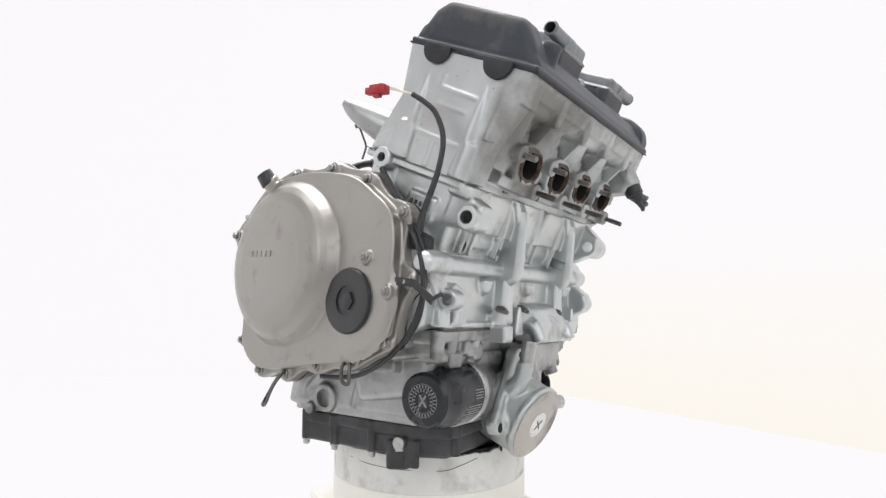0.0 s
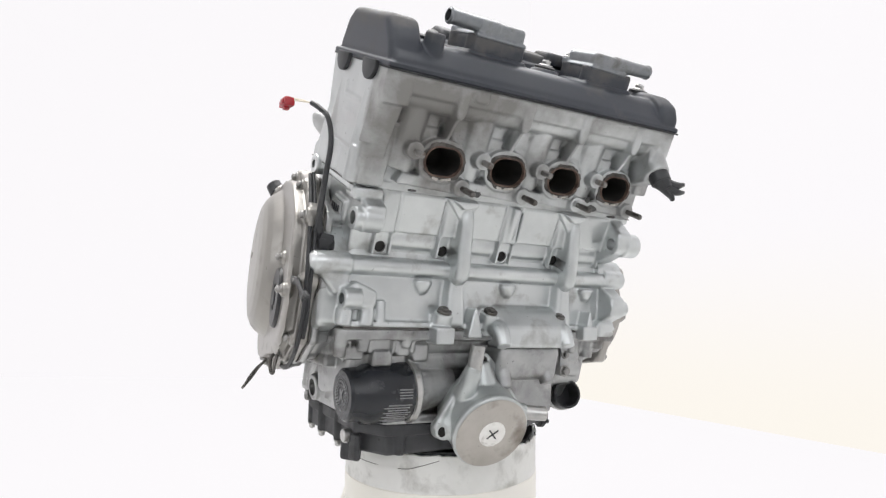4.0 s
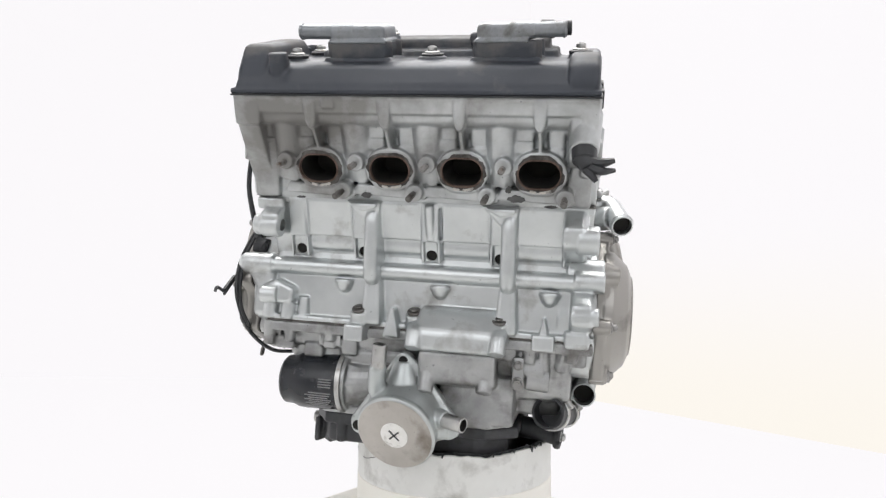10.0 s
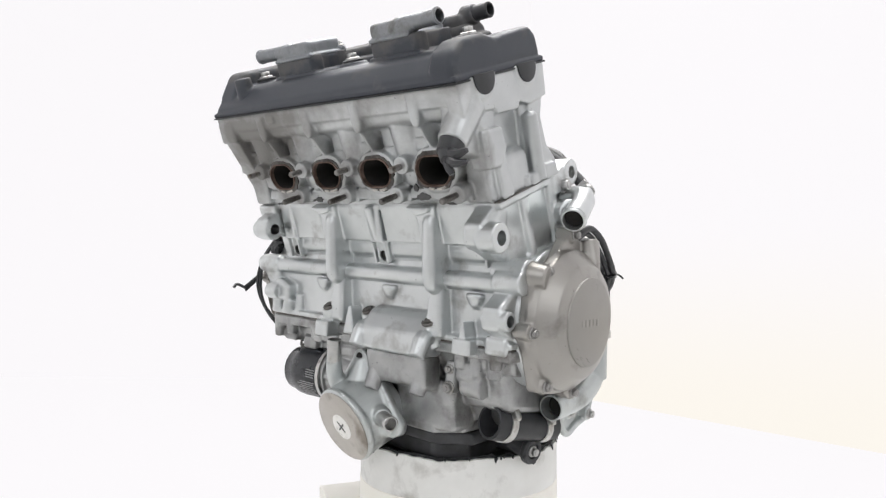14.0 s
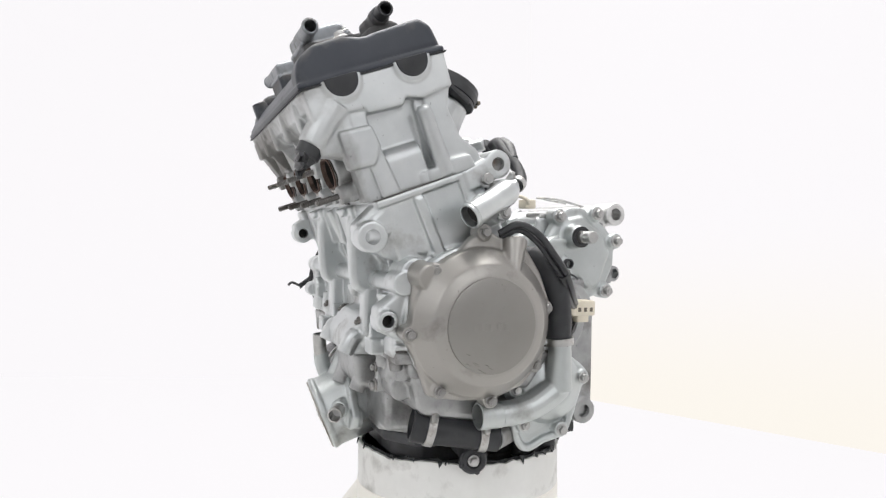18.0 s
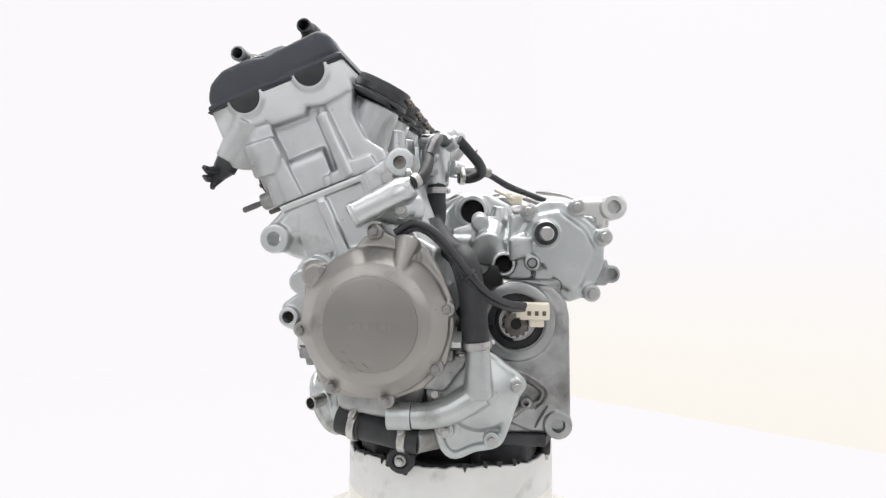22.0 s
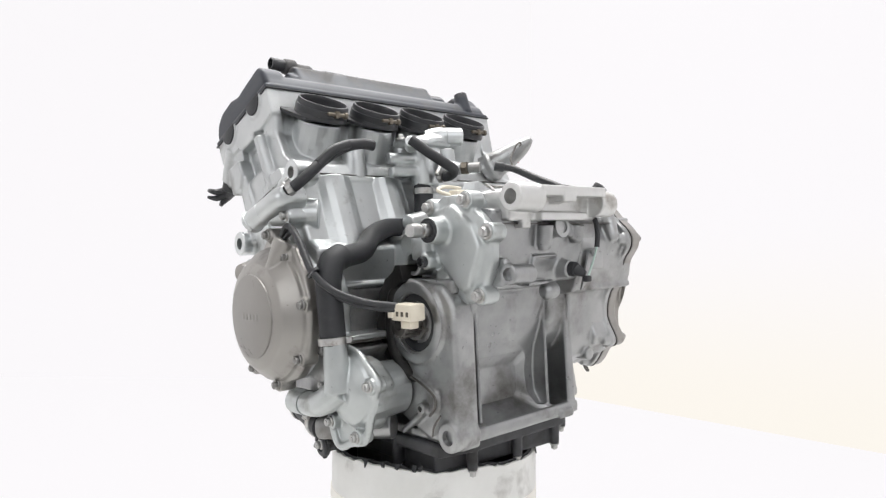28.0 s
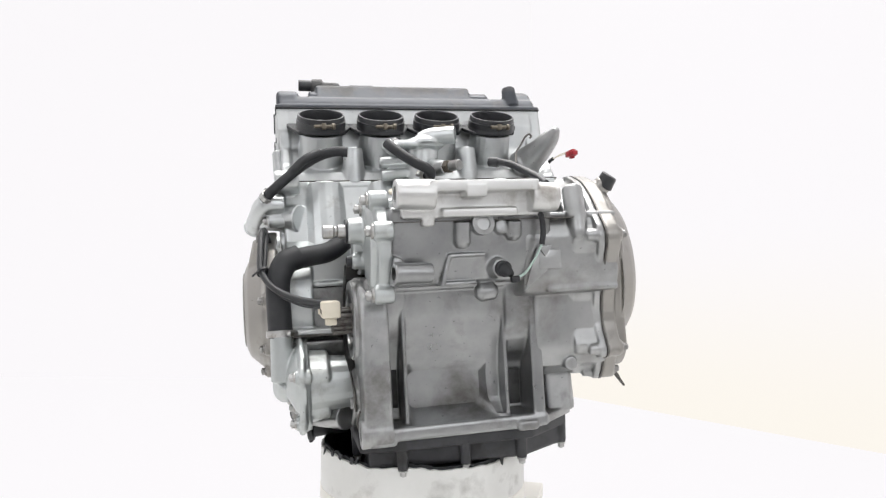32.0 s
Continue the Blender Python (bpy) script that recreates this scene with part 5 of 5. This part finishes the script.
# intake boots
for x in PORTS:
    c = Vector((x - 1, -56, 402))
    n_ = Vector((0, 0.45, 0.893))
    boot = part("intake_boot", lathe([(0, 12), (33, 12), (33, 15), (31.5, 17), (31.5, 29), (30.5, 31.5), (28.8, 31.5), (28, 29), (27, 15), (22, 13.5), (0, 13)], c + n_ * 1, c + n_ * 40, 40), PLASTIC, engine, "black rubber intake boot")
    part("intake_plate", prism([(x - 44, -26), (x - 30, -34), (x + 30, -34), (x + 44, -26), (x + 44, -14), (x + 30, 18), (x - 30, 18), (x - 44, -14)], 0, 5, "z", 1.5), RUBBER, boot, "black mounting flange")
    ob = bpy.data.objects[boot.name].children[0]
    ob.matrix_basis = Matrix.Translation((0, (c + n_ * 9).y * K, (c + n_ * 9).z * K)) @ Matrix.Rotation(radians(-26.7), 4, "X")
    part("boot_clamp", lathe([(31.5, 0), (32.8, 0.3), (32.8, 7.7), (31.5, 8)], c + n_ * 18, c + n_ * 60, 40), PLASTIC, boot, "black band clamp")
    s = c + n_ * 22 + Vector((-12, 31, -12))
    part("clamp_screw", lump(cyl(s, s + Vector((24, 0, 0)), 2.4, n=12), cyl(s + Vector((-4, 0, 0)), s + Vector((1, 0, 0)), 4.2, n=12), box(s.x + 8, s.x + 14, s.y - 4, s.y + 3, s.z - 4, s.z + 4, 1)), BRASS, boot, "brass clamp screw")

# shift cover and selector shaft
shift = part("shift_cover", cast("shift_cover", [prism([(102, 262), (118, 292), (134, 302), (156, 302), (190, 278), (204, 262), (204, 230), (188, 194), (164, 186), (150, 196), (131, 217), (112, 236)], 60, 74, "x", 3),
              prism([(112, 262), (124, 286), (152, 292), (182, 270), (194, 246), (178, 204), (164, 198), (138, 222)], 66, 80, "x", 4), cyl((70, 137, 265), (98, 137, 265), 16, 14), cyl((70, 122, 232), (92, 122, 232), 9), prism([(96, 232), (96, 262), (122, 262), (122, 240)], 62, 90, "x", 4),
              *[cyl((58, y, z), (79, y, z), 10) for y, z in ((173, 295), (203, 261), (190, 197), (118, 290), (134, 214))]], (), 1.7, 4), PALE, engine, "pale grey gear shift cover plate")
for y, z in ((173, 295), (203, 261), (190, 197), (118, 290)):
    bolt(shift, (79, y, z), (1, 0, 0), 5, 8, 6)
part("selector_seal", lathe([(8, 0), (13, 0), (13, 2), (8, 2)], (97.5, 137, 265), (200, 137, 265), 24), RUBBER, shift, "black shaft seal")
part("selector_shaft", lump(cyl((90, 137, 265), (108, 137, 265), 7.5), cyl((108, 137, 265), (112, 137, 265), 6), cyl((112, 137, 265), (124, 137, 265), 7.5)), STEEL, shift, "bright splined shift shaft")
part("breather_stub", pipe((80, 122, 232), (98, 122, 232), 6, 1.6, 12), DARKALU, shift, "dark pipe stub")

# output shaft
seal = part("shaft_seal", lathe([(0, 0), (32, 0), (32, 5), (24, 6), (22, 3), (0, 3)], (84, 104, 166), (200, 104, 166), 40), RUBBER, engine, "black oil seal round the output shaft")
part("bearing_plate", lathe([(33, 0), (44, 0), (44, 3), (42, 4), (34, 4)], (91.5, 104, 166), (200, 104, 166), 48), REARALU, seal, "grey ring plate")
spl = [cyl((86, 104, 166), (116, 104, 166), 13)]
for i in range(13):
    a = 2 * math.pi * i / 13
    y, z = 104 + 13.4 * math.cos(a), 166 + 13.4 * math.sin(a)
    spl.append(cyl((92, y, z), (115, y, z), 2.1, n=8))
part("splined_shaft", lump(*spl), DSTEEL, seal, "brown splined output shaft")
part("shaft_collar", lathe([(14, 0), (19, 0), (19, 8), (14, 8)], (86, 104, 166), (200, 104, 166), 32), STEEL, seal, "bright steel collar")
# no real bore: a black disc paints its shade on the shaft end
part("shaft_bore", cyl((116, 104, 166), (116.6, 104, 166), 6), SOOTSHADE, seal, "dark disc for the shaded shaft bore")

# greasy chain gap in front of the sprocket
part("grease_patch", cast("grease", [sweep([(88, 76, 210), (90, 67, 196), (90, 61, 168), (91, 66, 136), (92, 84, 114), (93, 102, 102)], [4, 8, 9, 9, 7, 3], 10, 5), *[cyl((84 + i % 3, 58 + 5 * (i % 4), 130 + 9 * i), (92 + i % 3, 60 + 5 * (i % 4), 131 + 9 * i), 5 + i % 3, n=9) for i in range(9)]], (), 1.6, 2), GREASE, lower, "thick black chain grease")
crescent = [(104 + (66 + 3 * math.sin(i * 2.3)) * math.cos(radians(108 + 7 * i)), 166 + (66 + 3 * math.sin(i * 1.7)) * math.sin(radians(108 + 7 * i))) for i in range(21)]
crescent += [(104 + 47 * math.cos(radians(248 - 7 * i)), 166 + 47 * math.sin(radians(248 - 7 * i))) for i in range(21)]
part("grease_patch", prism(crescent, 66, 95.6, "x", 0.8), GREASE, lower, "black grease caked round the sprocket seat")
part("oil_dribble", lump(sweep([(96, 98, 107), (97, 118, 101), (97, 137, 90), (96.5, 136, 78), (95, 126, 68)], 1.4, 8, 5), sweep([(92, 140, 70), (94.5, 132, 58), (92, 126, 46)], 1.2, 8, 4)), DSTEEL, lower, "brown dribble of old oil")

# rear switch, wires, plugs
sw = part("neutral_switch", lump(cyl((-54, 200, 218), (-55, 211, 217), 8.5), lathe([(0, 0), (7, 0), (5.5, 6), (3.5, 12), (0, 13)], (-55, 210, 217), (-60, 226, 209), 18), box(-67, -58, 216, 223, 203, 210, 1.5)), RUBBER, engine, "black rubber boot on a switch")
part("switch_wire", sweep([(-63, 220, 208), (-76, 213, 212), (-90, 210, 228), (-98, 209, 242)], 1.3, 8, 5), mat("pale_green_wire", (0.42, 0.55, 0.5), (0.5, 0.62, 0.56), 0.5), sw, "thin pale green wire")
part("case_bracket", lump(prism([(-80, 192), (-97, 238), (-113, 228), (-108, 214)], 196, 199, "y", 0.8), box(-124, -97, 178, 200, 214, 236, 3), prism([(-97, 238), (-112, 240), (-104, 228)], 190, 204, "y", 1)), RAWALU, engine, "bent triangular metal bracket")
part("fuel_line", sweep([(-94, 200, 280), (-99, 207, 272), (-100, 209, 256), (-98, 209, 241)], 3.0, 10, 5), RUBBER, engine, "thin black rubber tube")
plug = part("case_plug", lathe([(0, 0), (12, 0), (12, 3), (7, 4), (7, 2), (0, 2)], (-35, 206, 265), (-35, 240, 268), 24), RAWALU, engine, "threaded plug with a socket")

# wires and connectors
wire = part("stator_wire", sweep([(182, -18, 266), (186, 2, 276), (189, 24, 266), (191, 44, 243), (190, 58, 225), (177, 74, 206), (152, 94, 193), (124, 114, 187)], 3.8, 10, 7), PLASTIC, engine, "black alternator wire")
wire2 = part("stator_wire", sweep([(180, -16, 262), (182, 4, 270), (184, 24, 259), (186, 43, 237), (186, 56, 220), (173, 72, 201), (150, 92, 188), (124, 114, 183)], 3.0, 10, 7), PLASTIC, engine, "black alternator wire")
part("cable_tie", lump(lathe([(5, 0), (7.5, 0), (7.5, 3), (5, 3)], (189, 55, 226), (186, 60, 220), 16), sweep([(190, 60, 226), (196, 64, 224), (200, 66, 220)], 1.1, 6, 3)), PLASTIC, wire, "black cable tie")
conn = part("white_connector", lump(box(108, 128, 108, 140, 172, 190, 2), box(112, 124, 118, 134, 164, 174, 1.5), box(106, 130, 104, 112, 175, 188, 1)), IVORY, engine, "ivory plastic multi-plug connector")
for y in (116, 124, 132):
    part("connector_slot", box(127.4, 128.4, y, y + 4, 177, 182, 0.3), BRASS, conn, "open slot with a brass contact")
rw = part("sensor_wire", sweep([(-236, -104, 240), (-240, -112, 262), (-242, -128, 300), (-240, -132, 334), (-241, -123, 360), (-247, -112, 372), (-253, -102, 379)], [5, 3.4, 2.9, 2.8, 2.8, 2.8, 2.7], 10, 7), PLASTIC, engine, "black sensor wire that curves upwards")
part("grommet", lump(cyl((-226, -106, 232), (-238, -106, 238), 11, 8), box(-240, -222, -116, -96, 226, 238, 3)), RUBBER, rw, "black rubber grommet")
part("bare_wire", lump(*[sweep([(-252 - dx, -103, 378.5), (-259, -93 + dx, 381 + dx), (-266, -84, 383 + dx)], 0.8, 6, 4) for dx in (0, 1.8)]), IVORY, rw, "short yellowish bare wires")
part("red_connector", lump(box(-276, -265, -84, -66, 377, 386, 1.2), box(-275, -266.5, -67, -60, 378, 384.5, 0.8), box(-274, -268, -77, -69, 374, 378, 0.8), box(-273.5, -268, -80, -64, 385.4, 387.2, 0.5), box(-277, -275.6, -80, -72, 379.5, 383.5, 0.4)), RED, rw, "small red plug")
cw = part("clutch_wire", sweep([(-232, -52, 312), (-238, -76, 280), (-247, -106, 240), (-252, -121, 208), (-253, -122, 175), (-250, -104, 140), (-246, -78, 116), (-240, -42, 98), (-234, -8, 92), (-228, 20, 90)], 2.5, 10, 7), RUBBER, engine, "black wire along the clutch cover")
cw2 = part("clutch_wire", sweep([(-228, -50, 314), (-233, -74, 284), (-241, -105, 246), (-247, -120, 214), (-249, -122, 182), (-248, -116, 156), (-245, -100, 134)], 2.1, 10, 6), RUBBER, engine, "black wire along the clutch cover")
part("wire_clip", lump(prism([(-98, 198), (-118, 196), (-140, 180), (-138, 172), (-118, 188), (-98, 190)], -262, -259, "x", 0.6), sweep([(-261, -138, 177), (-263, -150, 182), (-262, -156, 178)], 2, 8, 5)), PLASTIC, cw, "bent black wire clip")
part("wire_bracket", sweep([(-250, -32, 112), (-257, -32, 106), (-257, -33, 92), (-256, -40, 90), (-255, -40, 98), (-252, -38, 110)], 1.9, 8, 5), DSTEEL, cw, "bent steel wire loop")
part("wire_bracket", sweep([(-232, 72, 90), (-242, 72, 82), (-250, 72, 72), (-256, 71, 62), (-259, 72, 57), (-256, 77, 58), (-247, 78, 69), (-240, 77, 80), (-232, 76, 90)], 1.6, 8, 5), DSTEEL, clutch, "bent steel wire hook")
part("lift_bracket", cast("bracket", [sweep([(-176, -42, 358), (-190, -14, 374), (-200, 12, 390), (-204, 26, 400)], [23, 18, 12, 4.5], 18, 6), lathe([(0, 0), (21, 0), (22.5, 3), (22.5, 8), (20, 11), (0, 11)], (-179, -36, 361), (-190, -14, 374), 28)], (), 1.5, 3), RAWALU, engine, "grey tapered stub with a bracket")
part("loom", lump(sweep([(-99, 54, 351), (-115, 69, 347), (-130, 94, 333), (-134, 122, 322), (-132, 148, 312)], [5, 4.5, 5, 4.2, 4], 10, 6), lathe([(0, 0), (6.5, 0.5), (6.5, 12), (5, 14), (0, 14)], (-97, 51, 352), (-110, 64, 348), 12)), PLASTIC, engine, "black wire loom above the gearbox")
part("wire_hook", sweep([(-132, 54, 350), (-136, 46, 364), (-143, 45, 374), (-149, 46, 384), (-154, 47, 388), (-158, 46, 386), (-156, 45, 383)], 1.3, 8, 5), DSTEEL, engine, "bent steel wire hook")
part("flat_clip", lump(sweep([(40, 180, 304), (20, 150, 314), (0, 130, 316), (10, 170, 310)], 1.6, 8, 5), box(24, 60, 100, 118, 288, 294, 2)), STEEL, engine, "thin bent steel clip")
part("plug_relay", lump(box(10, 30, 96, 112, 300, 312, 2), sweep([(30, 100, 306), (40, 90, 312), (20, 80, 318), (0, 86, 316)], 2.4, 8, 5)), IVORY, engine, "cream plug with bent wires")
bracket = part("case_bracket", lump(prism([(86, 126), (98, 126), (99, 100), (96, 90), (88, 90), (85, 100)], -118, -104, "y", 2.5), box(84, 90, -114, -96, 104, 120, 2)), RAWALU, engine, "small cast bracket with a bolt head")
bolt(bracket, (92, -118, 97), (0, -1, 0), 5, 7.5, 5, BOLT)
bolt(bracket, (92, -118, 117), (0, -1, 0), 3.6, 5.5, 4, BOLT)
ring = part("drain_boss", lathe([(0, 0), (13, 0), (13, 10), (11.5, 12), (6, 12), (5, 9), (0, 9)], (25, -76, 55), (25, -120, 53), 28), RAWALU, engine, "round boss with a plug")
# painted black disc for the shade of the hole
part("boss_hole", cyl((25, -85.2, 54.7), (25, -86, 54.6), 4.6, n=16, bev=0), SOOTSHADE, ring, "dark disc for a shaded hole")

# ---- stand: drum and board ----
drum = tagged(new("drum"), "white painted drum with a torn black-lined rim on a turntable", "drum")
TURN_Z, DRUM_X, DRUM_Y, DRUM_R = 44.0, 21.5, 22.4, 128.0
CRACK0 = 163.0
bm = bmesh.new()
n = 160
rows = []
for i in range(n):
    a = 2 * math.pi * i / n
    lip = 91 + 5 * noise.noise((3 * math.cos(a), 3 * math.sin(a), 1.7)) + 2.6 * noise.noise((14 * math.cos(a), 14 * math.sin(a), 4.1))
    rows.append([bm.verts.new((r * math.cos(a), r * math.sin(a), z)) for r, z in ((DRUM_R, TURN_Z), (DRUM_R, 60), (DRUM_R, 80), (DRUM_R, lip - 0.6), (DRUM_R - 0.8, lip), (DRUM_R - 3.2, lip), (DRUM_R - 4, lip - 0.6), (DRUM_R - 4, TURN_Z))])
for a, b in zip(rows, rows[1:] + rows[:1]):
    for k in range(8):
        bm.faces.new((a[k], b[k], b[(k + 1) % 8], a[(k + 1) % 8]))
bmesh.ops.recalc_face_normals(bm, faces=bm.faces[:])
part("drum_wall", bm, DRUMW, drum, "white chipped drum wall")
bm = bmesh.new()
rows = []
for i in range(n):
    a = 2 * math.pi * i / n
    lip = 93.5 + 5 * noise.noise((3 * math.cos(a), 3 * math.sin(a), 1.7)) + 3.6 * noise.noise((17 * math.cos(a), 17 * math.sin(a), 9.1))
    r = DRUM_R - 4.5
    rows.append([bm.verts.new((q * math.cos(a), q * math.sin(a), z)) for q, z in ((r, TURN_Z + 1), (r, lip), (r - 3, lip - 0.5), (r - 4, TURN_Z + 1))])
for a, b in zip(rows, rows[1:] + rows[:1]):
    for k in range(4):
        bm.faces.new((a[k], b[k], b[(k + 1) % 4], a[(k + 1) % 4]))
bmesh.ops.recalc_face_normals(bm, faces=bm.faces[:])
part("lining", bm, TAR, drum, "torn black lining")
# torn flakes that hang over the rim, a crack in the paint
for k in range(26):
    a = radians(12.2 if k == 0 else random.uniform(0, 360))
    size = 6 if k == 0 else random.choice((1.5, 2, 2.5, 3, 5))
    pts = [(random.uniform(-1, -0.5) * size, 3), (random.uniform(0.4, 1) * size, 4), (random.uniform(0.1, 0.6) * size, -random.uniform(0.2, 0.8) * size), (random.uniform(-0.4, 0.1) * size, -random.uniform(0.5, 1.2) * size)]
    bm = prism(pts, -0.6, 0.8, "y", 0.3, 1)
    bm.transform(Matrix.Rotation(a - math.pi / 2, 4, "Z") @ Matrix.Translation((0, DRUM_R + 0.4, 91 + random.uniform(-1, 3))) @ Matrix.Rotation(radians(12), 4, "X"))
    part("torn_flake", bm, TAR, drum, "torn flake of black lining")
part("paint_crack", sweep([((DRUM_R + 0.1) * math.cos(radians(a)), (DRUM_R + 0.1) * math.sin(radians(a)), z) for a, z in ((CRACK0, 77), (CRACK0 + 16, 74), (CRACK0 + 35, 72.5), (CRACK0 + 56, 72), (CRACK0 + 66, 77), (CRACK0 + 76, 84))], 0.45, 6, 6), DSTEEL, drum, "curved crack in the paint")
part("drum_floor", cyl((0, 0, TURN_Z + 1), (0, 0, TURN_Z + 8), DRUM_R - 8, n=64), TAR, drum, "black bottom of the drum")
part("base_ring", cyl((0, 0, 0), (0, 0, TURN_Z), DRUM_R + 0.6, n=96), BOARD, drum, "smooth cream base ring")
board = tagged(new("turntable_board"), "square cream board that turns below the drum", "board")
part("board", prism([(180 * math.cos(radians(a)), 180 * math.sin(radians(a))) for a in (-74, 16, 106, 196)], -20, 0, "z", 1.5), BOARD, board, "square cream board")
part("column", cyl((0, 0, FLOOR * 1000), (0, 0, -20), 90, n=48), BOARD, board, "round cream column")


# ---- what turns ----
def motions():
    times = [0.5 * i for i in range(65)]
    seat = Matrix.Translation((0.0215, 0.0, 0.09)) @ Matrix.Rotation(radians(3.1), 4, "Y")
    turns = [(t, Matrix.Rotation(radians(turn_at(t)), 4, "Z")) for t in times]
    walk(engine, [(t, m @ seat) for t, m in turns])
    walk(drum, [(t, m @ Matrix.Translation((DRUM_X * K, DRUM_Y * K, 0))) for t, m in turns])
    walk(board, turns)


motions()
